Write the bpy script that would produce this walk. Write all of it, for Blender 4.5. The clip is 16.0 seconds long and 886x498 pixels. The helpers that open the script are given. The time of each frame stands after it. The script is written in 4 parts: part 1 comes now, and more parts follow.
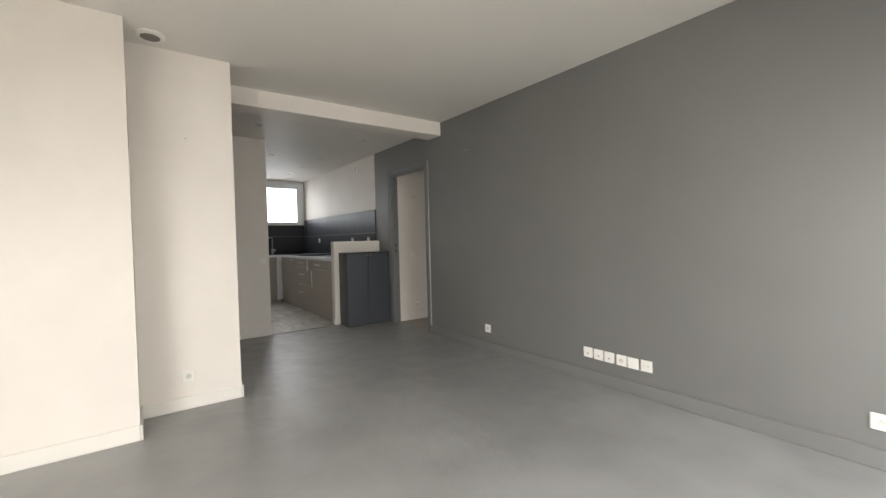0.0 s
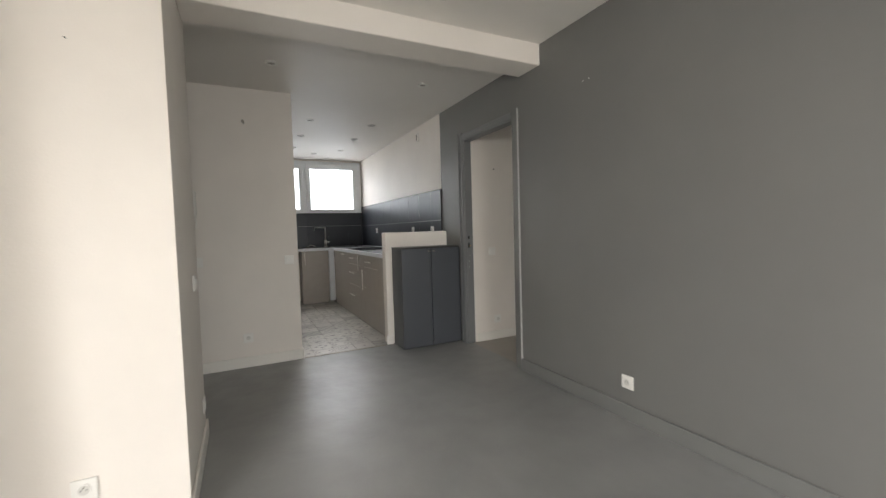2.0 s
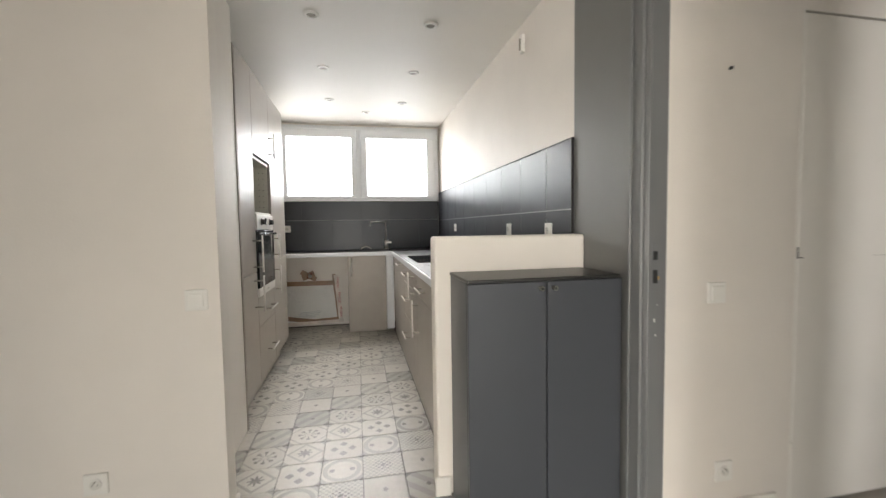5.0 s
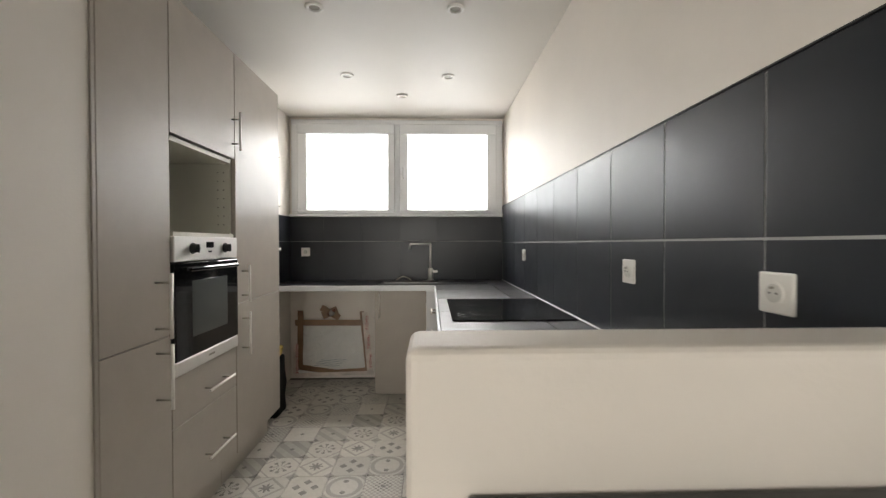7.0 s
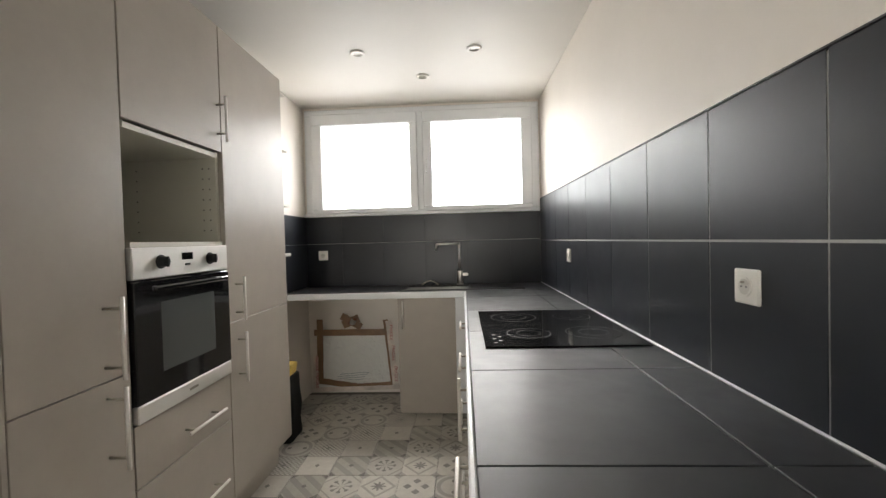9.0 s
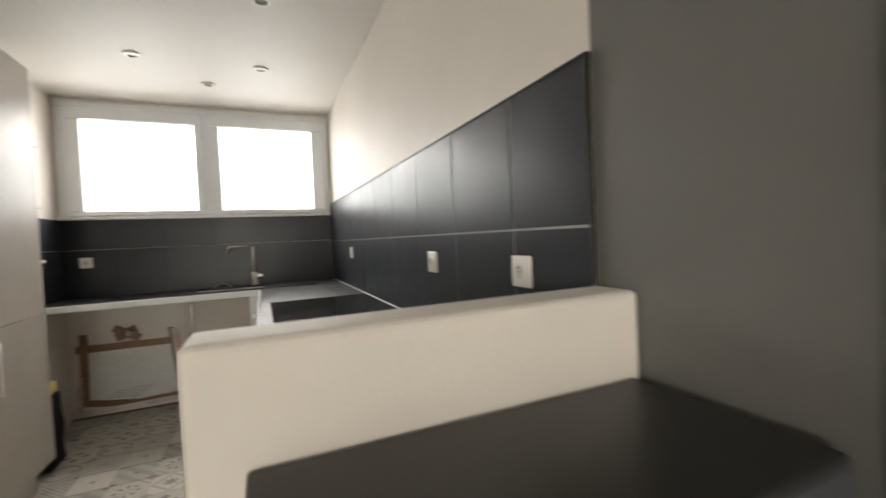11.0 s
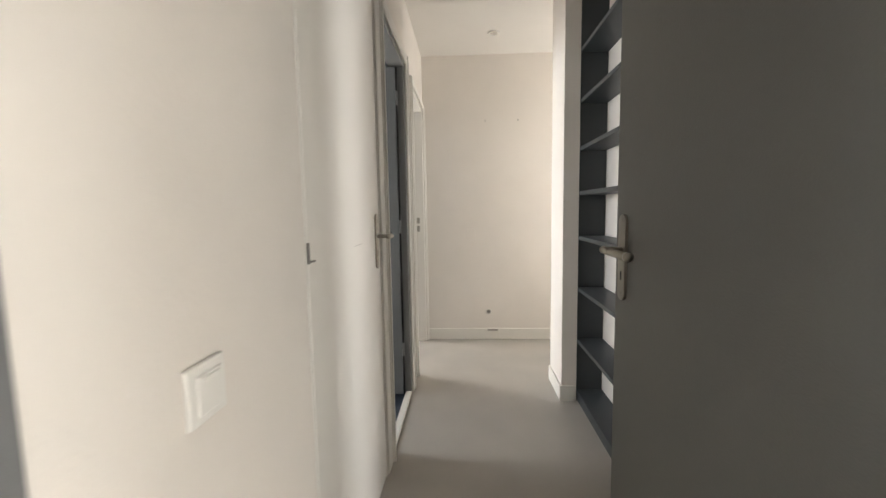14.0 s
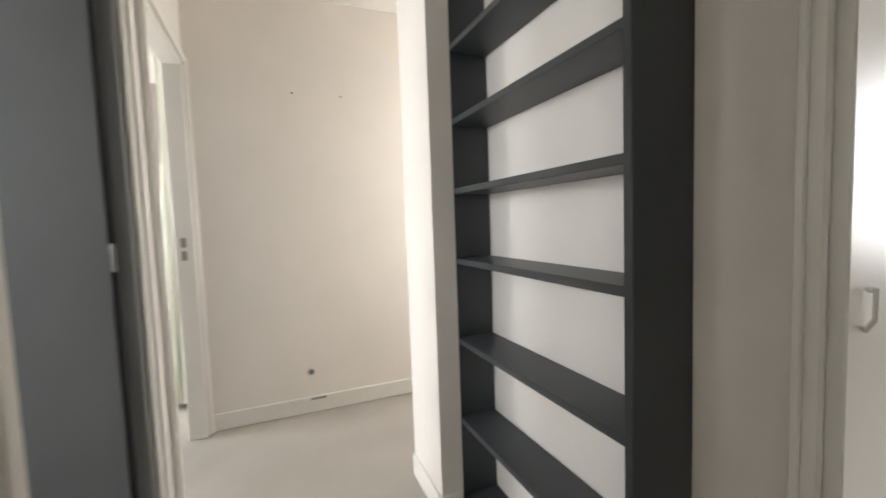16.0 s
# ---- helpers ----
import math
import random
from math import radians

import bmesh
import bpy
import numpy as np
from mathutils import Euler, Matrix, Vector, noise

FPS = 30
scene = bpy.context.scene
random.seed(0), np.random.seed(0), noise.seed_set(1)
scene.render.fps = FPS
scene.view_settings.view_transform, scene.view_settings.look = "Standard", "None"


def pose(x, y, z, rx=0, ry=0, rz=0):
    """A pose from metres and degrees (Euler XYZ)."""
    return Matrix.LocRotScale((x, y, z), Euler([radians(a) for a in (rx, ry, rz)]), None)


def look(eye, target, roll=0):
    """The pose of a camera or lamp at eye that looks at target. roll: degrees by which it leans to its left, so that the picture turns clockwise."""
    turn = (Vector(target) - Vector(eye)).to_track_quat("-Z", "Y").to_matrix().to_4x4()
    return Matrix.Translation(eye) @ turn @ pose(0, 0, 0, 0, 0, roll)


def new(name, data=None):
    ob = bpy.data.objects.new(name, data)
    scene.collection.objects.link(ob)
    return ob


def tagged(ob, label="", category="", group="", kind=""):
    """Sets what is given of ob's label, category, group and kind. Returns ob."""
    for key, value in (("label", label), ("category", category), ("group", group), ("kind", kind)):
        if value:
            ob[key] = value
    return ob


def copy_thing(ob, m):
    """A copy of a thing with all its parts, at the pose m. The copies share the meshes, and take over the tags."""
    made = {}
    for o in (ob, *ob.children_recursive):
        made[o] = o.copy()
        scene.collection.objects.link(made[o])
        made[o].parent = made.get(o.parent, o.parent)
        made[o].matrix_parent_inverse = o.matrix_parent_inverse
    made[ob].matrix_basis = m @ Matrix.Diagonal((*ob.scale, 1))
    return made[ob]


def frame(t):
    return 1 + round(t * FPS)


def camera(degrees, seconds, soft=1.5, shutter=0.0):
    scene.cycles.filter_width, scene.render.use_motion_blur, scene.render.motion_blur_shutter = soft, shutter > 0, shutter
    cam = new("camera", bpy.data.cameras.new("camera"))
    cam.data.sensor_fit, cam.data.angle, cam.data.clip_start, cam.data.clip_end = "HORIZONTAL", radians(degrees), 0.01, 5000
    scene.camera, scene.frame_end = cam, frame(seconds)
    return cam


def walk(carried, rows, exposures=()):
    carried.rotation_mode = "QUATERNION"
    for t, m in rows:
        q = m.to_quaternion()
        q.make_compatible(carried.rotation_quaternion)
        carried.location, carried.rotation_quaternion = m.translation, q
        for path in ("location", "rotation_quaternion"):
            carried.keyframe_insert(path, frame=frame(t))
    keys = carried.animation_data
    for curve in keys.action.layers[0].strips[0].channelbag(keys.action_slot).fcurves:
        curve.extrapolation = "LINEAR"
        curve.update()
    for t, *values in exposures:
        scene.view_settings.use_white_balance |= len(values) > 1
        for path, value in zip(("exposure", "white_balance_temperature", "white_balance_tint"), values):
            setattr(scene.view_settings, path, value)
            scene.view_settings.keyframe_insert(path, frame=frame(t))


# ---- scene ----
cam = camera(94.2, 16.0, soft=1.4, shutter=0.4)
PATH = [
    (0, (-2.869, -5.523, 1.176), (-1.692, -3.907, 1.125), -1.4),
    (0.5, (-2.708, -5.177, 1.179), (-1.6, -3.513, 1.141), -1.6),
    (1, (-2.462, -4.825, 1.183), (-1.45, -3.101, 1.124), -1.6),
    (1.5, (-2.253, -4.461, 1.182), (-1.314, -2.697, 1.114), -1.7),
    (2, (-2.057, -4.061, 1.188), (-1.177, -2.267, 1.091), -1.7),
    (2.5, (-1.816, -3.657, 1.169), (-1.030, -1.821, 1.053), -1.8),
    (3, (-1.628, -3.257, 1.166), (-0.904, -1.399, 1.042), -1.9),
    (3.5, (-1.466, -2.859, 1.188), (-0.821, -0.972, 1.049), -1.7),
    (4, (-1.286, -2.476, 1.187), (-0.739, -0.558, 1.049), -1.4),
    (4.2, (-1.234, -2.339, 1.190), (-0.701, -0.417, 1.048), -1.3),
    (6.3, (-0.791, -0.781, 1.246), (-0.57, 1.206, 1.2), -0.1),
    (6.3, (-0.791, -0.781, 1.246), (-0.57, 1.206, 1.2), -0.1),
    (6.5, (-0.769, -0.672, 1.256), (-0.586, 1.319, 1.215), -0.2),
    (7, (-0.694, -0.414, 1.281), (-0.636, 1.585, 1.254), -0.1),
    (7.5, (-0.666, -0.19, 1.282), (-0.706, 1.81, 1.254), 0.0),
    (8, (-0.666, -0.031, 1.294), (-0.825, 1.962, 1.253), -0.5),
    (8.2, (-0.664, 0.008, 1.295), (-0.845, 2.0, 1.25), -1.1),
    (10.3, (-0.664, -0.223, 1.311), (-0.451, 1.767, 1.323), -2.1),
    (10.5, (-0.66, -0.296, 1.318), (-0.306, 1.674, 1.307), -2.7),
    (11, (-0.625, -0.518, 1.28), (0.178, 1.313, 1.222), -2.6),
    (11.5, (-0.66, -0.769, 1.244), (0.605, 0.775, 1.12), -2.1),
    (12, (-0.655, -0.874, 1.221), (0.944, 0.314, 1.047), -1.7),
    (12.5, (-0.629, -0.901, 1.2), (1.189, -0.094, 0.988), -1.4),
    (13, (-0.52, -0.865, 1.187), (1.407, -0.377, 0.964), -1.2),
    (13.5, (-0.367, -0.781, 1.188), (1.604, -0.522, 0.969), -1.0),
    (14, (-0.204, -0.75, 1.18), (1.784, -0.64, 0.985), -1.0),
    (14.5, (0.075, -0.755, 1.167), (2.068, -0.749, 0.991), -1.4),
    (15, (0.359, -0.75, 1.158), (2.349, -0.867, 0.99), -1.7),
    (15.5, (0.659, -0.732, 1.149), (2.619, -1.107, 1.005), -1.8),
    (16, (0.838, -0.781, 1.148), (2.684, -1.54, 1.012), -2.0),
]
GAPS = [
    (5.3, (-0.98, -1.50, 1.225), (-0.63, 0.47, 1.13), -0.6),
    (9.2, (-0.668, -0.006, 1.312), (-0.738, 1.993, 1.27), -1.6),
]
ROWS = sorted(PATH + GAPS, key=lambda row: row[0])
walk(cam, [(t, look(eye, target, roll)) for t, eye, target, roll in ROWS],
     exposures=[(0, -0.15, 6350, 10), (2, 0.1, 6300, 10), (2.5, 0.3, 6400, 10), (3, 0.76, 6480, 10), (4.2, 1.02, 6500, 10), (5.3, 0.86, 6600, 10), (6.5, 0.54, 6700, 10), (8, 0.74, 6750, 10), (10.5, 0.5, 6800, 10),
                (11.5, 0.7, 7000, 10), (12.5, 1.2, 6850, 10), (13, 1.48, 6550, 10), (13.5, 1.52, 6450, 10), (14.2, 1.4, 6450, 10), (15, 1.3, 6450, 10), (16, 1.46, 6350, 10)])

# ---- sky, sun, window light and one fill ----
world = bpy.data.worlds.new("overcast")
scene.world = world
world.use_nodes = True
wn = world.node_tree.nodes
sky = wn.new("ShaderNodeTexSky")
sky.sky_type, sky.sun_disc = "NISHITA", False
sky.sun_elevation, sky.sun_rotation = radians(48), radians(70)
wn["Background"].inputs["Strength"].default_value = 0.12
world.node_tree.links.new(sky.outputs[0], wn["Background"].inputs[0])
sun_data = bpy.data.lights.new("sun", "SUN")
sun_data.energy, sun_data.angle, sun_data.color = 0.8, radians(15), (1.0, 0.96, 0.9)
sun = new("sun", sun_data)
sun.matrix_world = pose(0, 0, 12, 42, 0, 70)


def window_light(name, x, y, z, w, h, rz, power, colour=(1.0, 0.99, 0.97), tilt=0):
    """Daylight in a window's opening, and one added fill; rz 0 shines towards -y, 180 towards +y; tilt leans it down.
    """
    data = bpy.data.lights.new(name, "AREA")
    data.shape, data.size, data.size_y, data.energy, data.color = "RECTANGLE", w, h, power, colour
    ob = new(name, data)
    ob.matrix_world = pose(x, y, z, -90 + tilt, 0, rz)
    return ob


KITCHEN_POWER, KITCHEN_SKY, LIVING_POWER, SIDE_POWER, BED_POWER, BED2_POWER, WASH_POWER, BAY_FILL = 34, 215, 125, 290, 40, 56, 14, 8
window_light("kitchen_daylight", -1.01, 4.03, 1.97, 2.25, 1.15, 0, KITCHEN_POWER, (0.97, 0.985, 1.0), 28)
window_light("kitchen_sky", -1.01, 5.75, 3.65, 3.8, 2.7, 0, KITCHEN_SKY, (1.0, 0.965, 0.92), 38)
window_light("living_daylight", -1.15, -7.09, 1.2, 1.7, 2.0, 180, LIVING_POWER, (1.0, 0.97, 0.92), 60)
window_light("living_side_daylight", -5.30, -5.88, 1.2, 1.75, 2.0, 90, SIDE_POWER, (1.0, 0.97, 0.92), 62)
window_light("bedroom_daylight", 0.72, -4.87, 1.45, 1.0, 1.2, 180, BED_POWER, (1.0, 0.98, 0.97))
window_light("small_bedroom_daylight", 3.9, 2.80, 1.45, 1.6, 1.2, 0, BED2_POWER, (0.98, 0.99, 1.0))
# no window known here: fill added to brighten the corridor's end wall
window_light("side_bay_fill", 3.0, -2.78, 1.45, 0.6, 1.1, 180, BAY_FILL, (1.0, 0.97, 0.93))
window_light("washroom_daylight", 1.97, 1.47, 1.55, 0.6, 0.9, 0, WASH_POWER, (0.97, 0.985, 1.0))


# ---- materials ----
def node(nt, kind, **kw):
    n = nt.nodes.new(kind)
    for k, v in kw.items():
        n.inputs[k].default_value = v
    return n


def mat(name, colour, rough=0.5, metal=0.0, var=0.08, scale=6.0, stain=0.06, bump=0.02, bscale=180.0, spec=0.5, rvar=0.0, detail=6.0, each=0.0):
    """A painted or plain surface: broad stains, fine grain, slight relief."""
    m = bpy.data.materials.new(name)
    m.use_nodes = True
    nt = m.node_tree
    b = nt.nodes["Principled BSDF"]
    b.inputs["Roughness"].default_value, b.inputs["Metallic"].default_value = rough, metal
    b.inputs["Specular IOR Level"].default_value = spec
    tc = nt.nodes.new("ShaderNodeTexCoord")
    geo = nt.nodes.new("ShaderNodeNewGeometry")
    n1 = node(nt, "ShaderNodeTexNoise", Scale=scale, Detail=detail, Roughness=0.35 + 0.04 * detail)
    n2 = node(nt, "ShaderNodeTexNoise", Scale=scale * 0.22, Detail=min(4.0, detail), Roughness=0.5)
    n3 = node(nt, "ShaderNodeTexNoise", Scale=bscale, Detail=3.0)
    for n in (n1, n2, n3):
        nt.links.new(geo.outputs["Position"], n.inputs["Vector"])
    mr1 = nt.nodes.new("ShaderNodeMapRange")
    mr1.inputs[3].default_value, mr1.inputs[4].default_value = 1 - var, 1 + var
    nt.links.new(n1.outputs[0], mr1.inputs[0])
    mr2 = nt.nodes.new("ShaderNodeMapRange")
    mr2.interpolation_type = "SMOOTHSTEP"
    mr2.inputs[1].default_value, mr2.inputs[2].default_value = 0.2, 0.8
    mr2.inputs[3].default_value, mr2.inputs[4].default_value = 1 - stain, 1 + stain
    nt.links.new(n2.outputs[0], mr2.inputs[0])
    mul = nt.nodes.new("ShaderNodeMath")
    mul.operation = "MULTIPLY"
    nt.links.new(mr1.outputs[0], mul.inputs[0])
    nt.links.new(mr2.outputs[0], mul.inputs[1])
    hsv = nt.nodes.new("ShaderNodeHueSaturation")
    hsv.inputs["Color"].default_value = (*colour, 1)
    nt.links.new(mul.outputs[0], hsv.inputs["Value"])
    nt.links.new(hsv.outputs[0], b.inputs["Base Color"])
    if rvar:
        mr3 = nt.nodes.new("ShaderNodeMapRange")
        mr3.interpolation_type = "SMOOTHSTEP"
        mr3.inputs[1].default_value, mr3.inputs[2].default_value = 0.15, 0.85
        mr3.inputs[3].default_value, mr3.inputs[4].default_value = rough - rvar, rough + rvar
        n4 = node(nt, "ShaderNodeTexNoise", Scale=scale * 1.9, Detail=2.0, Roughness=0.5)
        nt.links.new(geo.outputs["Position"], n4.inputs["Vector"])
        nt.links.new(n4.outputs[0], mr3.inputs[0])
        if each:
            info = nt.nodes.new("ShaderNodeObjectInfo")
            mr4 = nt.nodes.new("ShaderNodeMapRange")
            mr4.inputs[3].default_value, mr4.inputs[4].default_value = -each, each
            nt.links.new(info.outputs["Random"], mr4.inputs[0])
            add = nt.nodes.new("ShaderNodeMath")
            nt.links.new(mr3.outputs[0], add.inputs[0])
            nt.links.new(mr4.outputs[0], add.inputs[1])
            nt.links.new(add.outputs[0], b.inputs["Roughness"])
        else:
            nt.links.new(mr3.outputs[0], b.inputs["Roughness"])
    if bump:
        bp = nt.nodes.new("ShaderNodeBump")
        bp.inputs["Strength"].default_value, bp.inputs["Distance"].default_value = 1.0, bump * 0.01
        nt.links.new(n3.outputs[0], bp.inputs["Height"])
        nt.links.new(bp.outputs[0], b.inputs["Normal"])
    return m


WHITE = mat("white wall paint", (0.80, 0.75, 0.688), 0.6, var=0.025, stain=0.04, bump=0.05, bscale=110)
CEIL = mat("white ceiling paint", (0.78, 0.75, 0.70), 0.55, var=0.015, stain=0.02, bump=0.04, bscale=90)
GREY = mat("grey satin wall paint", (0.165, 0.163, 0.155), 0.45, var=0.03, stain=0.05, bump=0.05, bscale=110)
GREYTRIM = mat("grey gloss trim paint", (0.172, 0.174, 0.174), 0.35, var=0.04, stain=0.05, bump=0.03)
LEAF = mat("dark grey door paint", (0.125, 0.125, 0.117), 0.42, var=0.04, stain=0.06, bump=0.06, bscale=260)
FLOOR = mat("grey painted concrete", (0.29, 0.291, 0.283), 0.36, var=0.10, scale=3.4, stain=0.22, bump=0.46, bscale=7.0, rvar=0.09, detail=3.0)
# same floor as FLOOR; the corridor's different light is put into this colour
HALLFLOOR = mat("beige grey floor tinted for its light", (0.375, 0.348, 0.308), 0.5, var=0.08, scale=3.5, stain=0.17, bump=0.02, bscale=12, rvar=0.05, detail=3.0)
# one dark colour for all the washroom walls
WASHWALL = mat("dark blue grey wall", (0.075, 0.085, 0.10), 0.5)
DARKFLOOR = mat("dark blue grey floor", (0.03, 0.04, 0.055), 0.4)
WHITETRIM = mat("white gloss trim", (0.80, 0.77, 0.71), 0.35, var=0.02, stain=0.03, bump=0.02)
PVC = mat("white plastic window", (0.78, 0.80, 0.82), 0.3, var=0.01, stain=0.015, bump=0.0)
PLASTIC = mat("white switch plastic", (0.82, 0.80, 0.75), 0.3, var=0.01, stain=0.01, bump=0.0)
# flat dark colour drawn in for shade inside small holes; also on wall plugs
SHADOWHOLE = mat("dark hole and plug colour", (0.02, 0.02, 0.02), 0.6, bump=0.0)
TAUPE = mat("taupe laminate", (0.385, 0.345, 0.300), 0.36, var=0.03, scale=40, stain=0.03, bump=0.015, bscale=400)
TAUPEIN = mat("pale cabinet lining", (0.62, 0.60, 0.53), 0.5, var=0.02, stain=0.02, bump=0.0)
LACQUER = mat("slate blue grey lacquer", (0.066, 0.070, 0.079), 0.38, var=0.03, stain=0.05, bump=0.02)
LACQTOP = mat("dark satin top", (0.032, 0.031, 0.028), 0.36, var=0.05, stain=0.06, bump=0.02)
STEEL = mat("brushed steel", (0.62, 0.60, 0.57), 0.28, metal=1.0, var=0.04, scale=60, stain=0.03, bump=0.0)
DULLSTEEL = mat("dull satin metal", (0.37, 0.35, 0.30), 0.36, metal=1.0, var=0.05, stain=0.05, bump=0.0)
PANEL = mat("pale brushed steel", (0.80, 0.78, 0.74), 0.42, metal=0.6, var=0.03, scale=60, stain=0.02, bump=0.0)
BLACKGLASS = mat("black glass", (0.012, 0.012, 0.013), 0.06, var=0.02, stain=0.02, bump=0.0)
BLACK = mat("black plastic", (0.015, 0.015, 0.016), 0.4, bump=0.0)
OVENWIN = mat("oven window glass", (0.075, 0.082, 0.08), 0.15, var=0.02, stain=0.05, bump=0.0)
SLATE = mat("black stoneware tile", (0.018, 0.021, 0.028), 0.335, var=0.10, scale=5, stain=0.16, bump=0.012, bscale=50, rvar=0.03, detail=2.0, spec=0.38, each=0.014)
TOPTILE = mat("dark worktop tile", (0.034, 0.036, 0.041), 0.40, var=0.08, scale=7, stain=0.10, bump=0.006, bscale=60, rvar=0.04, detail=2.0, spec=0.4)
GROUT = mat("pale grey grout", (0.36, 0.36, 0.35), 0.8, var=0.06, scale=20, stain=0.1, bump=0.05)
DARKGROUT = mat("dark grout", (0.014, 0.015, 0.018), 0.8)
FLOORGROUT = mat("floor grout", (0.20, 0.19, 0.17), 0.8)
CARD = mat("brown packing tape", (0.235, 0.135, 0.07), 0.38, var=0.32, scale=22, stain=0.3, bump=0.2, bscale=40)
REDTAPE = mat("white and red tape", (0.72, 0.64, 0.58), 0.4, var=0.2, scale=35, stain=0.3)
REDINK = mat("red print", (0.42, 0.05, 0.04), 0.5)
BRASS = mat("old brass", (0.45, 0.30, 0.13), 0.35, metal=1.0)
YELLOW = mat("yellow paper", (0.62, 0.45, 0.10), 0.5)
CURTAIN = mat("pale green white curtain", (0.62, 0.63, 0.53), 0.8, var=0.04, stain=0.05)
MAUVE = mat("grey mauve laminate", (0.34, 0.295, 0.275), 0.45, var=0.03, stain=0.04, bump=0.01)
FRAMEGREY = mat("light grey metal frame paint", (0.30, 0.30, 0.285), 0.4, var=0.04, stain=0.06, bump=0.03)
IRON = mat("black iron bar", (0.018, 0.017, 0.017), 0.45, var=0.1, stain=0.1)
DOORPAINT = mat("pale grey door paint", (0.72, 0.685, 0.62), 0.4, var=0.03, stain=0.04, bump=0.03)
RUST = mat("rusty copper pipe", (0.23, 0.085, 0.045), 0.5, metal=0.4, var=0.2, scale=30, stain=0.2)
INK = mat("grey blue ink", (0.25, 0.29, 0.32), 0.6)

SHEET = bpy.data.materials.new("plastic sheet")
SHEET.use_nodes = True
_b = SHEET.node_tree.nodes["Principled BSDF"]
_b.inputs["Base Color"].default_value = (0.84, 0.84, 0.81, 1)
_b.inputs["Roughness"].default_value = 0.22
_n = node(SHEET.node_tree, "ShaderNodeTexNoise", Scale=9.0, Detail=5.0, Distortion=1.5)
_p = SHEET.node_tree.nodes.new("ShaderNodeBump")
_p.inputs["Distance"].default_value = 0.02
SHEET.node_tree.links.new(_n.outputs[0], _p.inputs["Height"])
SHEET.node_tree.links.new(_p.outputs[0], _b.inputs["Normal"])

GLASS = bpy.data.materials.new("window glass")
GLASS.use_nodes = True
_b = GLASS.node_tree.nodes["Principled BSDF"]
_b.inputs["Transmission Weight"].default_value, _b.inputs["Roughness"].default_value, _b.inputs["IOR"].default_value = 1.0, 0.0, 1.05


def motif(index):
    """Grey and off-white cement tile with one ornament; the tile's own coordinates run -1 to 1."""
    m = bpy.data.materials.new("cement tile")
    m.use_nodes = True
    nt = m.node_tree
    L = nt.links.new
    b = nt.nodes["Principled BSDF"]
    b.inputs["Roughness"].default_value = 0.34
    tc = nt.nodes.new("ShaderNodeTexCoord")
    sep = nt.nodes.new("ShaderNodeSeparateXYZ")
    L(tc.outputs["Object"], sep.inputs[0])

    def mth(op, a, c=None, d=None):
        n = nt.nodes.new("ShaderNodeMath")
        n.operation = op
        for i, v in enumerate((a, c, d)):
            if v is None:
                continue
            if isinstance(v, (int, float)):
                n.inputs[i].default_value = v
            else:
                L(v, n.inputs[i])
        return n.outputs[0]
    u, v = mth("MULTIPLY", sep.outputs[0], 10.0), mth("MULTIPLY", sep.outputs[1], 10.0)
    au, av = mth("ABSOLUTE", u), mth("ABSOLUTE", v)
    man = mth("ADD", au, av)
    r = mth("SQRT", mth("ADD", mth("MULTIPLY", u, u), mth("MULTIPLY", v, v)))
    th = mth("ARCTAN2", v, u)
    big, small = mth("MAXIMUM", au, av), mth("MINIMUM", au, av)

    def band(x, lo, hi):
        return mth("MULTIPLY", mth("GREATER_THAN", x, lo), mth("LESS_THAN", x, hi))

    def either(*xs):
        out = xs[0]
        for x in xs[1:]:
            out = mth("MAXIMUM", out, x)
        return out
    corner = mth("ADD", mth("SUBTRACT", 1.0, au), mth("SUBTRACT", 1.0, av))
    if index == 0:      # snowflake
        rays = mth("MULTIPLY", mth("GREATER_THAN", mth("COSINE", mth("MULTIPLY", th, 8.0)), 0.75), band(r, 0.12, 0.62))
        dark = either(rays, mth("MULTIPLY", mth("GREATER_THAN", mth("COSINE", mth("MULTIPLY", th, 8.0)), -0.1), band(r, 0.46, 0.6)))
        light = either(mth("LESS_THAN", corner, 0.3), band(man, 1.28, 1.4))
    elif index == 1:    # star within a lozenge
        dark = mth("LESS_THAN", r, mth("ADD", 0.30, mth("MULTIPLY", mth("COSINE", mth("MULTIPLY", th, 8.0)), 0.12)))
        light = either(band(man, 0.78, 0.98), mth("LESS_THAN", corner, 0.35))
    elif index == 2:    # four lozenges
        dark = mth("LESS_THAN", mth("ADD", mth("ABSOLUTE", mth("SUBTRACT", big, 0.48)), small), 0.24)
        light = mth("LESS_THAN", corner, 0.25)
    elif index == 3:    # dots on overlapping arcs
        dark = either(mth("LESS_THAN", mth("ADD", mth("MULTIPLY", mth("SUBTRACT", av, 0.5), mth("SUBTRACT", av, 0.5)), mth("MULTIPLY", u, u)), 0.02), mth("LESS_THAN", corner, 0.16))
        light = either(band(r, 0.72, 0.95), mth("GREATER_THAN", r, 1.1))
    elif index == 4:    # fine mosaic
        w = mth("MULTIPLY", mth("SINE", mth("MULTIPLY", u, 22.0)), mth("SINE", mth("MULTIPLY", v, 22.0)))
        dark = either(mth("MULTIPLY", mth("GREATER_THAN", w, 0.3), mth("LESS_THAN", r, 0.5)), mth("LESS_THAN", man, 0.14))
        light = mth("GREATER_THAN", w, 0.0)
    elif index == 5:    # nearly plain
        dark = mth("LESS_THAN", mth("ADD", au, mth("MULTIPLY", av, 1.3)), 0.19)
        light = mth("GREATER_THAN", big, 0.96)
    else:               # triangles
        dark = either(mth("LESS_THAN", corner, 0.32), mth("LESS_THAN", man, 0.16))
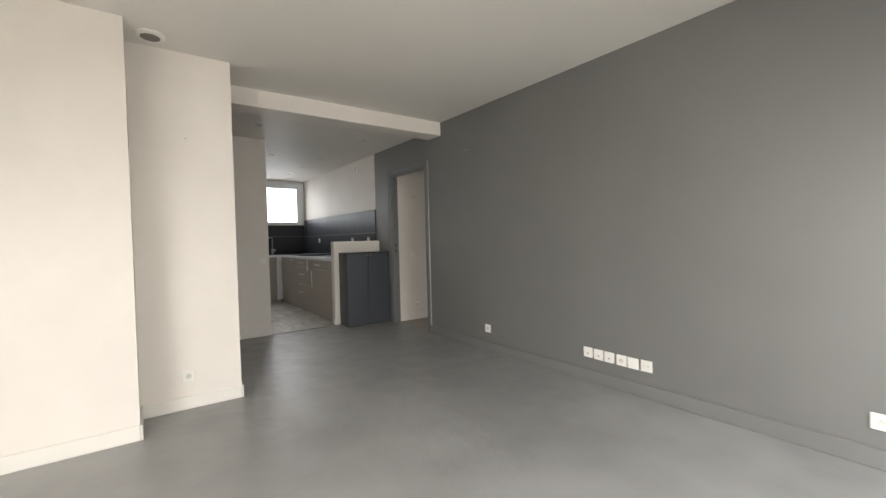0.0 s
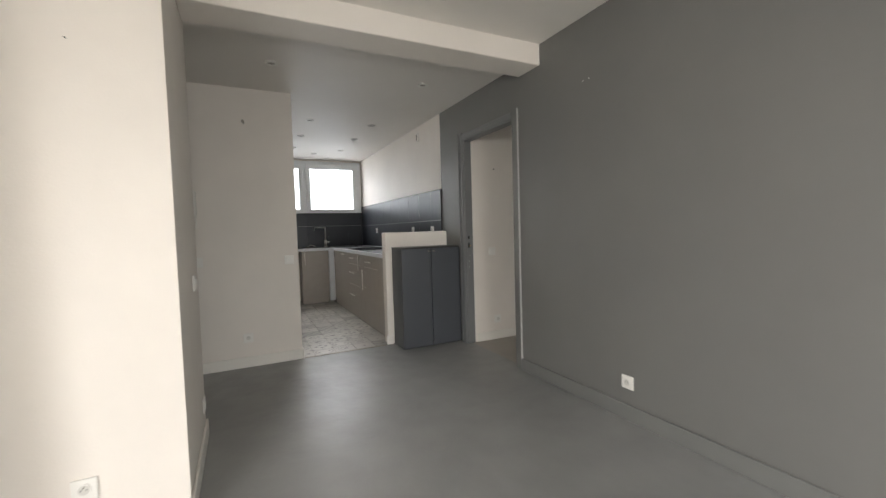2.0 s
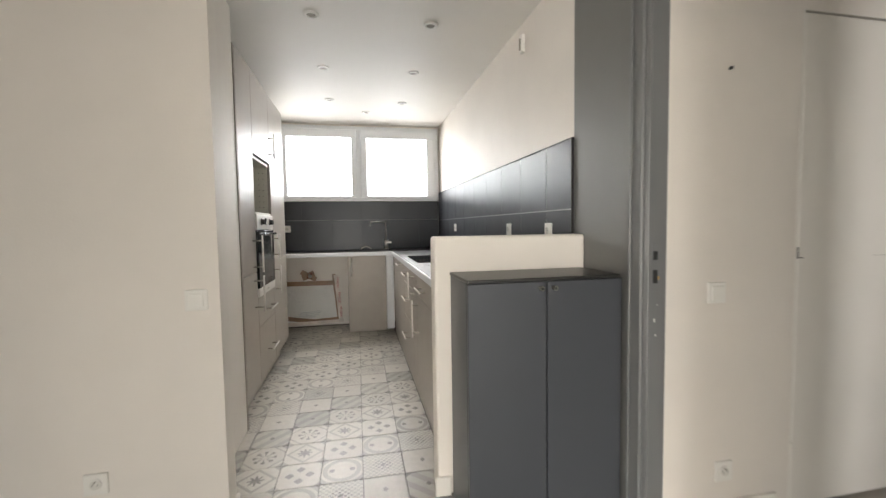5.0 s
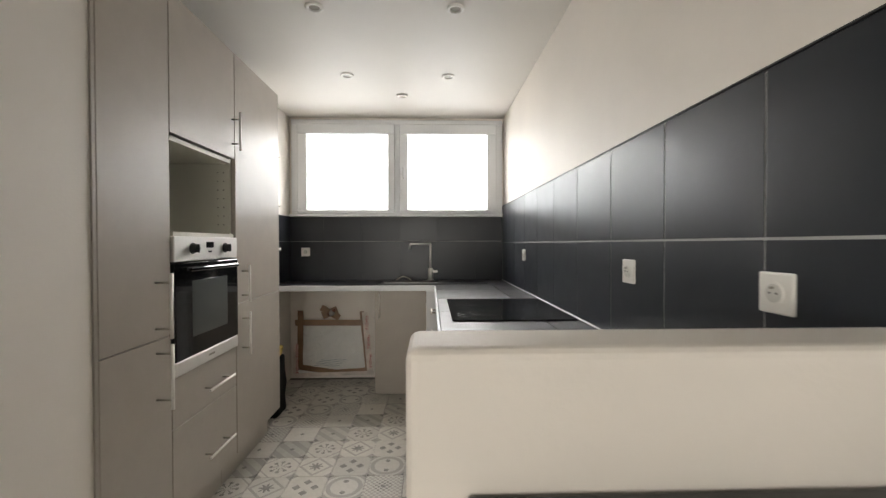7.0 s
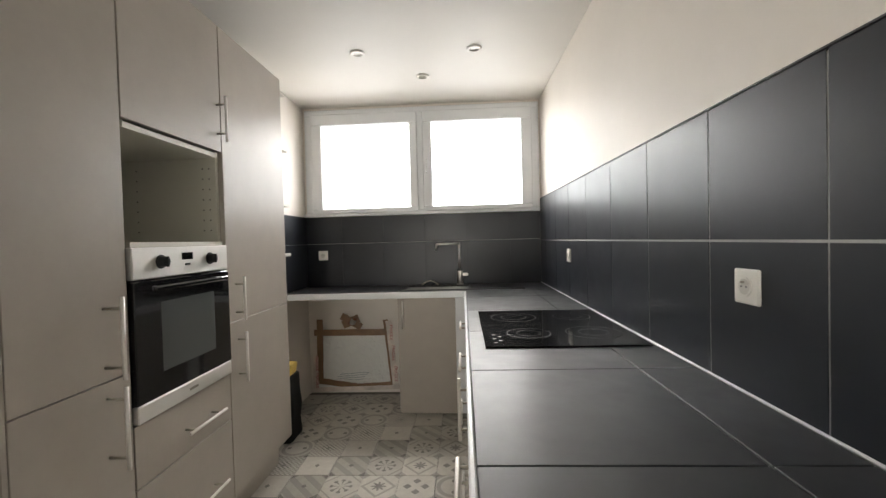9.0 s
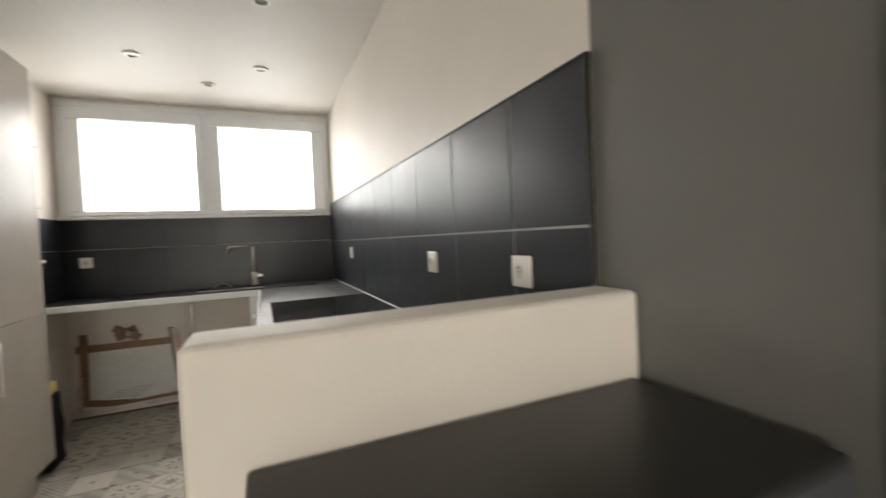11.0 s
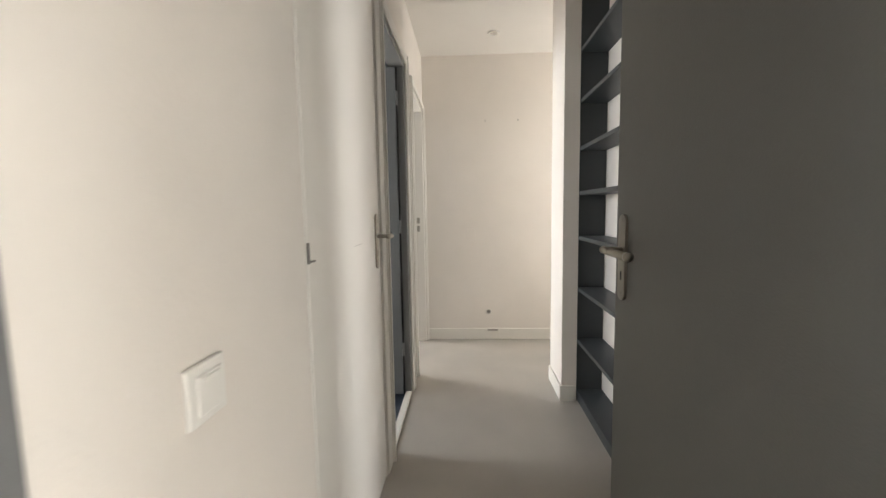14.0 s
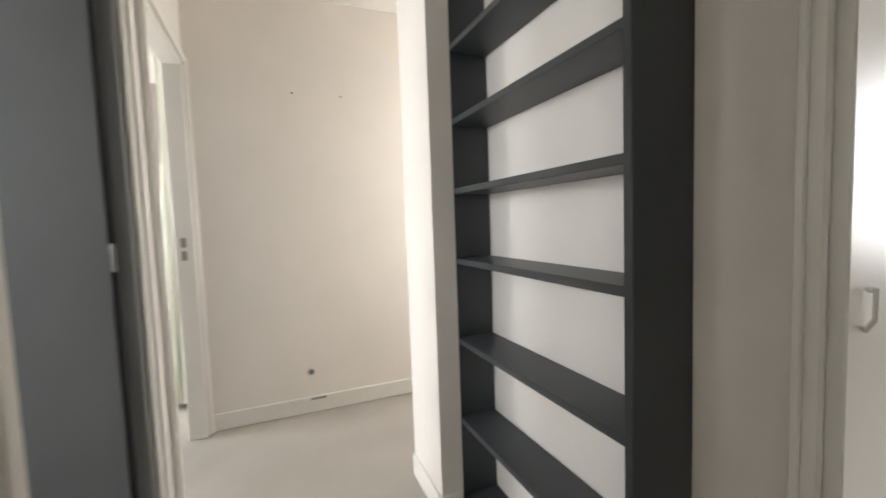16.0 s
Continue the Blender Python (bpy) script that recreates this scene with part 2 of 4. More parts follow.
        light = mth("GREATER_THAN", mth("SINE", mth("MULTIPLY", mth("ADD", u, v), 6.0)), 0.1)
    geo = nt.nodes.new("ShaderNodeNewGeometry")
    n1 = node(nt, "ShaderNodeTexNoise", Scale=28.0, Detail=6.0, Roughness=0.7)
    L(geo.outputs["Position"], n1.inputs["Vector"])
    wear = nt.nodes.new("ShaderNodeMapRange")
    wear.inputs[1].default_value, wear.inputs[2].default_value = 0.25, 0.7
    wear.inputs[3].default_value, wear.inputs[4].default_value = 0.55, 1.0
    L(n1.outputs[0], wear.inputs[0])
    info = nt.nodes.new("ShaderNodeObjectInfo")
    tone = nt.nodes.new("ShaderNodeMapRange")
    tone.inputs[3].default_value, tone.inputs[4].default_value = 0.86, 1.08
    L(info.outputs["Random"], tone.inputs[0])

    def mix(fac, a, c):
        n = nt.nodes.new("ShaderNodeMix")
        n.data_type = "RGBA"
        L(fac, n.inputs[0])
        for i, v in ((6, a), (7, c)):
            if isinstance(v, tuple):
                n.inputs[i].default_value = v
            else:
                L(v, n.inputs[i])
        return n.outputs[2]
    base = (0.50, 0.475, 0.425, 1) if index != 6 else (0.40, 0.38, 0.335, 1)
    c = mix(mth("MULTIPLY", light, wear.outputs[0]), base, (0.285, 0.27, 0.245, 1))
    c = mix(mth("MULTIPLY", dark, wear.outputs[0]), c, (0.12, 0.113, 0.103, 1))
    hsv = nt.nodes.new("ShaderNodeHueSaturation")
    L(c, hsv.inputs["Color"])
    L(mth("MULTIPLY", tone.outputs[0], mth("ADD", 0.75, mth("MULTIPLY", n1.outputs[0], 0.45))), hsv.inputs["Value"])
    L(hsv.outputs[0], b.inputs["Base Color"])
    return m


# ---- builders ----
def box(bm, x0, x1, y0, y1, z0, z1, bevel=0.0, seg=1):
    """Adds a box; its edges are rounded when bevel is given."""
    r = bmesh.ops.create_cube(bm, size=1.0)
    vs = r["verts"]
    sx, sy, sz = x1 - x0, y1 - y0, z1 - z0
    for v in vs:
        v.co = ((x0 + x1) / 2 + v.co.x * sx, (y0 + y1) / 2 + v.co.y * sy, (z0 + z1) / 2 + v.co.z * sz)
    if bevel:
        es = list({e for v in vs for e in v.link_edges})
        bmesh.ops.bevel(bm, geom=es, offset=min(bevel, 0.45 * min(abs(sx), abs(sy), abs(sz))), segments=seg, affect="EDGES", profile=0.5)
    return bm


def rod(bm, a, b, r, n=14, r2=None, caps=True):
    """Adds a round bar from a to b."""
    a, b = Vector(a), Vector(b)
    d = b - a
    m = Matrix.Translation((a + b) / 2) @ d.to_track_quat("Z", "Y").to_matrix().to_4x4()
    bmesh.ops.create_cone(bm, cap_ends=caps, segments=n, radius1=r, radius2=r if r2 is None else r2, depth=d.length, matrix=m)
    return bm


def lathe(bm, profile, m=None, n=28):
    """Adds a turned solid: (radius, height) pairs about the local z axis."""
    m = m or Matrix()
    rings = []
    for r, z in profile:
        rings.append([bm.verts.new(m @ Vector((r * math.cos(2 * math.pi * i / n), r * math.sin(2 * math.pi * i / n), z))) for i in range(n)])
    for p, q in zip(rings, rings[1:]):
        for i in range(n):
            j = (i + 1) % n
            bm.faces.new((p[i], p[j], q[j], q[i]))
    bm.faces.new(rings[0][::-1])
    bm.faces.new(rings[-1])
    return bm


BASE = {}


def thing(name, at, label, category, group="", kind="", turn=0.0):
    """An empty at a thing's base; parts hang below it."""
    ob = new(name)
    ob.empty_display_size = 0.1
    ob.matrix_world = pose(*at, 0, 0, turn)
    BASE[ob.name] = Vector(at)
    return tagged(ob, label, category, group, kind)


def part(name, bm, material, parent, label="", smooth=False, local=False):
    """Links a bmesh, given in the world's metres, as one mesh under a thing or a part."""
    off = BASE[parent.name]
    if not local:
        bmesh.ops.translate(bm, verts=bm.verts, vec=-off)
    bmesh.ops.recalc_face_normals(bm, faces=bm.faces)
    me = bpy.data.meshes.new(name)
    bm.to_mesh(me)
    bm.free()
    me.materials.append(material)
    for p in me.polygons:
        p.use_smooth = smooth
    ob = new(name, me)
    ob.parent = parent
    BASE[ob.name] = off
    if label:
        ob["label"] = label
    return ob


def single(name, bm, material, label, category, group="", kind="", smooth=False, origin=None):
    """A thing of one mesh."""
    o = Vector(origin or (0, 0, 0))
    bmesh.ops.translate(bm, verts=bm.verts, vec=-o)
    bmesh.ops.recalc_face_normals(bm, faces=bm.faces)
    me = bpy.data.meshes.new(name)
    bm.to_mesh(me)
    bm.free()
    me.materials.append(material)
    for p in me.polygons:
        p.use_smooth = smooth
    ob = new(name, me)
    ob.location = o
    BASE[ob.name] = o
    return tagged(ob, label, category, group, kind)


def B():
    return bmesh.new()


def structure(name, boxes, material, label, category="wall", bevel=0.0):
    bm = B()
    for b in boxes:
        box(bm, *b, bevel=bevel)
    return single(name, bm, material, label, category, kind="structure")


# ---- the shell ----
HALL, LIV = 2.475, 2.535      # ceiling heights
structure("floor", [(-5.1, 0.055, -6.9, 0.012, -0.12, 0.0)], FLOOR, "grey painted concrete floor with a worn satin sheen", "floor")
structure("floor_kitchen", [(-2.62, 0.0, 0.012, 3.6, -0.12, -0.008)], FLOORGROUT, "grouted bed under the kitchen tiles", "floor")
structure("floor_corridor", [(0.055, 6.2, -4.8, -0.36, -0.12, -0.001), (2.46, 6.2, -0.36, 2.75, -0.12, -0.001)], HALLFLOOR, "corridor floor, the same floor coloured beige grey for its light", "floor")
structure("ceiling_washroom", [(1.581, 2.379, -0.29, 1.4, 2.40, 2.474)], DARKFLOOR, "dark blue grey washroom ceiling", "ceiling")
structure("floor_washroom", [(1.58, 2.45, -0.355, 1.4, -0.12, -0.002)], DARKFLOOR, "dark blue grey floor of the washroom", "floor")
# grey wall with the corridor doorway
structure("wall_grey", [(0.0, 0.1, -6.9, -1.253, 0, 2.7), (0.0, 0.1, -1.253, -0.378, 2.09, 2.7), (0.0, 0.1, -0.378, 0.125, 0, 2.7)], GREY, "satin mid grey painted wall with a doorway", "wall")
structure("wall_kitchen_right", [(0.002, 0.1, 0.125, 3.53, 0, 2.7)], WHITE, "white painted kitchen wall above dark tiles", "wall")
structure("wall_kitchen_back", [(-2.62, 0.1, 3.53, 3.75, 0, 1.535), (-2.62, -2.005, 3.53, 3.75, 1.535, 2.45), (-0.012, 0.1, 3.53, 3.75, 1.535, 2.45), (-2.62, 0.1, 3.53, 3.75, 2.45, 2.7)], WHITE, "white painted kitchen wall with a wide window", "wall")
structure("wall_kitchen_left", [(-2.62, -2.03, 2.40, 3.53, 0, 2.7), (-2.62, -2.32, 0.866, 2.40, 0, 2.7), (-2.535, -1.727, 0.10, 0.866, 0, 2.7)], WHITE, "white painted wall beside the tall units", "wall")
structure("wall_hall", [(-2.535, -1.58, 0.0, 0.10, 0, 2.7)], WHITE, "white painted wall between front door and kitchen", "wall")
structure("wall_entrance", [(-3.52, -2.535, 0.0, 0.10, 2.19, 2.7), (-3.60, -3.47, -1.2, 0.1, 0, 2.7), (-3.52, -3.36, 0.0, 0.10, 0, 2.19)], WHITE, "white wall round the flat's front door", "wall")
structure("wall_column", [(-3.6, -2.295, -2.07, -1.25, 0, 2.7)], WHITE, "projecting white wall block with a skirting", "wall")
structure("wall_left", [(-5.1, -2.92, -2.435, -2.07, 0, 2.7)], WHITE, "white painted living room wall", "wall")
structure("wall_west", [(-5.25, -5.1, -5.0, -2.07, 0, 2.7), (-5.25, -5.1, -6.9, -6.75, 0, 2.7), (-5.25, -5.1, -6.75, -5.0, 0, 0.15), (-5.25, -5.1, -6.75, -5.0, 2.2, 2.7)], WHITE, "white painted living room side wall", "wall")
structure("wall_living_window", [(-5.25, -2.0, -7.05, -6.9, 0, 2.7), (-0.3, 0.1, -7.05, -6.9, 0, 2.7), (-2.0, -0.3, -7.05, -6.9, 2.2, 2.7), (-2.0, -0.3, -7.05, -6.9, 0, 0.15)], WHITE, "white wall with the living room's wide window opening", "wall")
structure("beam", [(-2.295, 0.0, -1.592, -1.335, 2.382, 2.7)], WHITE, "white painted ceiling beam across the room", "beam", bevel=0.004)
structure("ceiling", [(-5.1, 0.0, -6.9, -1.592, LIV, 2.72)], CEIL, "white painted living room ceiling", "ceiling")
structure("ceiling_kitchen", [(-3.5, 0.0, -1.335, 3.53, HALL, 2.72)], CEIL, "white painted hall and kitchen ceiling", "ceiling")
structure("ceiling_corridor", [(0.1, 6.2, -4.8, 2.75, HALL, 2.72)], CEIL, "white painted corridor ceiling", "ceiling")
# corridor
W = -0.388
structure("wall_corridor_left", [(0.087, 0.70, W, W + 0.09, 0, 2.7), (0.70, 1.510, W, W + 0.09, 2.055, 2.7), (1.510, 1.655, W, W + 0.09, 0, 2.7), (1.655, 2.365, W, W + 0.09, 2.06, 2.7),
                                 (2.365, 2.61, W, W + 0.09, 0, 2.7), (2.61, 3.41, W, W + 0.09, 2.035, 2.7), (3.41, 3.447, W, W + 0.09, 0, 2.7)], WHITE, "white corridor wall with three doorways", "wall")
structure("wall_corridor_end", [(3.447, 3.55, -2.6, W + 0.09, 0, 2.7)], WHITE, "plain white end wall of the corridor", "wall")
structure("wall_corridor_right", [(0.1, 0.40, -1.67, -1.57, 0, 2.7), (0.40, 1.20, -1.67, -1.57, 2.06, 2.7), (1.20, 2.277, -1.67, -1.57, 0, 2.7)], WHITE, "white corridor wall with a doorway and shelves", "wall")
structure("wall_corridor_pier", [(2.245, 2.575, -1.411, -1.322, 0, 2.7), (2.277, 2.575, -1.67, -1.411, 0, 2.7)], WHITE, "white projecting wall pier in the corridor", "wall")
# out of view; the end opening is added to let the fill in
structure("wall_alcove", [(2.475, 2.575, -2.6, -1.67, 0, 2.7), (2.475, 2.70, -2.7, -2.6, 0, 2.7), (3.30, 3.55, -2.7, -2.6, 0, 2.7), (2.70, 3.30, -2.7, -2.6, 0, 0.9), (2.70, 3.30, -2.7, -2.6, 2.0, 2.7)], WHITE, "unseen white walls closing the side bay, with an added opening", "wall")
structure("wall_closet", [(0.1, 1.58, 0.35, 0.42, 0, 2.7), (1.50, 1.58, W + 0.09, 0.35, 0, 2.7)], WHITE, "white closet back wall", "wall")
structure("wall_washroom", [(1.5, 1.58, 0.42, 1.4, 0, 2.7), (2.38, 2.46, W + 0.09, 1.4, 0, 2.7), (1.5, 1.67, 1.4, 1.5, 0, 2.7), (2.27, 2.46, 1.4, 1.5, 0, 2.7), (1.67, 2.27, 1.4, 1.5, 0, 1.1), (1.67, 2.27, 1.4, 1.5, 2.0, 2.7)], WASHWALL, "dark blue grey washroom walls", "wall")
structure("wall_small_bedroom", [(2.38, 2.46, 1.5, 2.75, 0, 2.7), (2.46, 3.1, 2.65, 2.75, 0, 2.7), (4.7, 6.2, 2.65, 2.75, 0, 2.7), (3.1, 4.7, 2.65, 2.75, 0, 0.85), (3.1, 4.7, 2.65, 2.75, 2.05, 2.7),
                                 (6.1, 6.2, W, 2.65, 0, 2.7), (3.55, 6.2, W, W + 0.09, 0, 2.7)], WHITE, "white walls of the small bedroom with a window opening", "wall")
structure("wall_bedroom", [(0.1, 0.22, -4.8, -4.7, 0, 2.7), (1.22, 2.475, -4.8, -4.7, 0, 2.7), (0.22, 1.22, -4.8, -4.7, 0, 0.85), (0.22, 1.22, -4.8, -4.7, 2.05, 2.7), (2.475, 2.575, -4.8, -2.7, 0, 2.7)], WHITE, "white walls of the bedroom with a window opening", "wall")


def skirting(name, x0, x1, y0, y1, h, material, label):
    bm = B()
    box(bm, x0, x1, y0, y1, 0.0, h, bevel=0.004)
    return single(name, bm, material, label, "skirting board", group="skirting boards", kind="structure")


SKIRT = mat("grey gloss skirting paint", (0.178, 0.178, 0.171), 0.33, var=0.03, stain=0.05, bump=0.03)
GS, WS = "grey painted wooden skirting board", "white painted wooden skirting board"
skirting("baseboard", -0.018, -0.001, -6.9, -1.315, 0.10, SKIRT, GS)
skirting("baseboard", -0.016, -0.001, -0.338, -0.305, 0.10, GREYTRIM, GS)
skirting("baseboard", -2.535, -1.58, -0.014, -0.001, 0.095, WHITETRIM, WS)
skirting("baseboard", -1.579, -1.566, -0.014, 0.10, 0.095, WHITETRIM, WS)
skirting("baseboard", -2.919, -2.295, -2.084, -2.071, 0.095, WHITETRIM, WS)
skirting("baseboard", -2.294, -2.281, -2.084, -1.25, 0.095, WHITETRIM, WS)
skirting("baseboard", -5.1, -2.92, -2.449, -2.436, 0.095, WHITETRIM, WS)
skirting("baseboard", -2.919, -2.906, -2.449, -2.086, 0.095, WHITETRIM, WS)
skirting("baseboard", 3.434, 3.446, -2.6, -0.405, 0.10, WHITETRIM, WS)
skirting("baseboard", 0.112, 0.63, -0.401, -0.389, 0.09, WHITETRIM, WS)
skirting("baseboard", 2.232, 2.244, -1.405, -1.31, 0.10, WHITETRIM, WS)
skirting("baseboard", 2.2445, 2.575, -1.321, -1.31, 0.10, WHITETRIM, WS)
skirting("baseboard", 1.238, 1.413, -1.569, -1.557, 0.10, WHITETRIM, WS)
skirting("baseboard", -0.735, -0.662, 0.011, 0.023, 0.09, WHITETRIM, WS)

# low partition between hall and kitchen
bm = B()
box(bm, -0.722, -0.001, 0.024, 0.130, 0, 1.168, bevel=0.013, seg=3)
single("partition_low", bm, WHITE, "low white rendered partition beside the kitchen worktop", "low wall", kind="structure")
# strip at the tile edge
bm = B()
box(bm, -1.565, -0.735, -0.008, 0.020, 0.0, 0.006, bevel=0.003)
single("threshold_strip", bm, DULLSTEEL, "thin worn metal strip between screed and tiles", "threshold", kind="structure")


# ---- doorways ----
EDGE = mat("pale grey edge", (0.36, 0.355, 0.34), 0.5)


def casing(name, x, y0, y1, top, material, label, deep=0.13, w=0.085, near=-0.018):
    """Door lining in a wall that runs along y, with stepped architraves on both sides."""
    t = thing(name, (x, (y0 + y1) / 2, 0), label, "door frame", kind="structure")
    for nm, a, b in (("jamb", y0, y0 + 0.025), ("jamb", y1 - 0.025, y1)):
        part(nm, box(B(), x + near + 0.012, x + deep, a, b, 0, top + 0.025, bevel=0.004), material, t)
    part("head", box(B(), x + near + 0.012, x + deep, y0 + 0.025, y1 - 0.025, top, top + 0.025, bevel=0.004), material, t)
    part("door_stop", box(B(), x - 0.0055, x + 0.006, y1 - 0.038, y1 - 0.026, 0, top, bevel=0.003), material, t)
    part("door_stop", box(B(), x + 0.045, x + 0.075, y0 + 0.026, y0 + 0.038, 0, top, bevel=0.003), material, t)
    for side in (0, 1):
        a = (y1 - 0.012, y1 + w - 0.025) if side else (y0 - w + 0.025, y0 + 0.012)
        arch = part("architrave", box(B(), x - 0.016, x - 0.001, a[0], a[1], 0, top + w, bevel=0.005), material if side else GREY, t)
        if not side:
            # pale strip along the architrave's outer edge
            part("edge_strip", box(B(), x - 0.0165, x - 0.001, a[0] - 0.0045, a[0] - 0.0003, 0, top + w - 0.004, bevel=0.001), EDGE, arch, "pale edge strip")
        else:
            part("bead", box(B(), x - 0.024, x - 0.0165, a[1] - 0.018, a[1] - 0.002, 0, top + w - 0.004, bevel=0.003), material, arch)
    part("architrave", box(B(), x - 0.014, x - 0.001, y0 + 0.0125, y1 - 0.0125, top + 0.012, top + w - 0.02, bevel=0.005), material, t)
    return t


cas = casing("door_frame_corridor", 0.0, -1.253, -0.378, 2.065, GREYTRIM, "grey painted wooden door frame with strike plates", deep=0.085)
for z0, z1 in ((1.078, 1.110), (0.990, 1.040)):
    # raised dark patch paints the hole's shade on the jamb
    sp = part("strike_hole_shade", box(B(), 0.024, 0.044, -0.4055, -0.4032, z0, z1, bevel=0.002), SHADOWHOLE, cas, "dark patch for the shade in a strike hole")
part("strike_tongue", box(B(), 0.0445, 0.053, -0.4055, -0.4035, 1.004, 1.016, bevel=0.001), BRASS, cas, "bare copper-coloured metal edge")
part("strike_plate", box(B(), 0.018, 0.056, -0.4042, -0.4031, 0.96, 1.14, bevel=0.0005), GREYTRIM, cas)

for k, (z, w, h) in enumerate(((0.845, 0.006, 0.011), (0.79, 0.004, 0.006), (0.905, 0.003, 0.005))):
    part("paint_chip", box(B(), 0.030 + 0.007 * k, 0.030 + 0.007 * k + w, -0.4044, -0.4032, z, z + h, bevel=0.0005), WHITETRIM, cas, "small pale chip in the paint")


def lever(parent, x, y, z, sy, sx, material, reach=1.0):
    """Door handle: long plate, neck, lever and keyhole; sy is the side it faces, sx the way the lever points."""
    f = y
    bm = B()
    box(bm, x - 0.0195, x + 0.0195, min(f, f + sy * 0.007), max(f, f + sy * 0.007), z - 0.1105, z + 0.0705)
    for end in (z - 0.1105, z + 0.0705):
        rod(bm, (x, f, end), (x, f + sy * 0.0069, end), 0.0195, 24)
    plate = part("handle_plate", bm, material, parent, "satin metal handle plate with rounded ends", local=True)
    bm = B()
    rod(bm, (x, f + sy * 0.006, z), (x, f + sy * 0.05, z), 0.008)
    rod(bm, (x - sx * 0.012, f + sy * 0.05, z), (x + sx * 0.045 * reach, f + sy * 0.055, z - 0.001), 0.0095, r2=0.009)
    rod(bm, (x + sx * 0.045 * reach, f + sy * 0.055, z - 0.001), (x + sx * 0.115 * reach, f + sy * 0.048, z - 0.004), 0.009, r2=0.0105)
    rod(bm, (x + sx * 0.115 * reach, f + sy * 0.048, z - 0.004), (x + sx * 0.128 * reach, f + sy * 0.047, z - 0.0045), 0.0105, r2=0.0112)
    part("lever", bm, material, plate, "curved metal lever", smooth=True, local=True)
    part("keyhole", box(B(), x - 0.004, x + 0.004, min(f + sy * 0.0068, f + sy * 0.0078), max(f + sy * 0.0068, f + sy * 0.0078), z - 0.078, z - 0.055, bevel=0.001), SHADOWHOLE, plate, local=True)
    for dz in (-0.112, 0.077):
        bm = B()
        rod(bm, (x, f + sy * 0.0068, z + dz), (x, f + sy * 0.0085, z + dz), 0.004, 10)
        part("screw", bm, material, plate, local=True)
    return plate


# open dark grey door, hinged on the doorway's jamb
leaf_turn = math.degrees(math.atan2(-1.150 + 1.205, 0.913 - 0.085))
d = thing("corridor_door", (0.085, -1.205, 0.008), "dark grey painted door standing open into the corridor", "door", turn=leaf_turn)
part("leaf", box(B(), -0.035, 0.828, -0.04, 0.0, 0, 2.05, bevel=0.003), LEAF, d, local=True)
lever(d, 0.780, 0.0, 1.060, 1, -1, DULLSTEEL)
lever(d, 0.780, -0.04, 1.060, -1, -1, DULLSTEEL)
part("lock_case", box(B(), 0.8281, 0.8295, -0.03, -0.01, 0.93, 1.13), DULLSTEEL, d, "metal lock face on the door edge", local=True)
for z in (0.25, 1.75):
    bm = B()
    rod(bm, (-0.006, -0.012, z), (-0.006, -0.012, z + 0.1), 0.007, 10)
    part("hinge", bm, GREYTRIM, d, local=True)


def wall_casing(name, x0, x1, y, top, sy, material, lining, label, left=True, w=0.07, depth=0.09):
    """Door lining and architrave in a wall that runs along x; sy is the side of the corridor."""
    t = thing(name, ((x0 + x1) / 2, y, 0), label, "door frame", kind="structure")
    yb = y - sy * depth
    lo, hi = sorted((y + sy * 0.002, yb))
    for a, b in ((x0 + 0.001, x0 + 0.03), (x1 - 0.03, x1 - 0.001)):
        part("jamb", box(B(), a, b, lo, hi, 0, top, bevel=0.003), lining, t)
    part("head", box(B(), x0 + 0.001, x1 - 0.001, lo, hi, top - 0.03, top - 0.001, bevel=0.003), lining, t)
    f0, f1 = sorted((y + sy * 0.003, y + sy * 0.018))
    g0, g1 = sorted((y + sy * 0.0185, y + sy * 0.026))
    for a, b, c, e in ((x0 - w, x0 + 0.008, x0 - w + 0.004, x0 - w + 0.02), (x1 - 0.008, x1 + w, x1 + w - 0.02, x1 + w - 0.004)):
        arch = part("architrave", box(B(), a, b, f0, f1, 0, top + w, bevel=0.005), material, t)
        part("bead", box(B(), c, e, g0, g1, 0, top + w - 0.004, bevel=0.003), material, arch)
    part("architrave", box(B(), x0 + 0.0085, x1 - 0.0085, f0, f1, top - 0.008, top + w, bevel=0.005), material, t)
    return t


# closet door, shut, white, flush
HOOK = mat("dull dark iron", (0.16, 0.15, 0.135), 0.5, bump=0.0)
t = thing("door_frame_closet", (1.08, W, 0), "white painted frame of a shut closet door", "door frame", kind="structure")
part("jamb", box(B(), 0.701, 0.7125, W - 0.0008, W + 0.088, 0, 2.053), WHITETRIM, t)
part("jamb", box(B(), 1.5015, 1.509, W - 0.004, W + 0.088, 0, 2.053), WHITETRIM, t)
part("head", box(B(), 0.7085, 1.501, W - 0.002, W + 0.088, 2.047, 2.054), WHITETRIM, t)
part("architrave", box(B(), 1.512, 1.597, W - 0.012, W - 0.001, 0, 2.12, bevel=0.004), WHITETRIM, t)
d = thing("closet_door", (0.7105, W + 0.0345, 0.012), "shut flush white closet door with metal hinges", "door")
part("leaf", box(B(), 0.003, 0.788, -0.036, 0.0, 0, 2.027, bevel=0.002), WHITETRIM, d, local=True)
lever(d, 0.722, -0.036, 1.062, -1, 1, DULLSTEEL, 0.72)
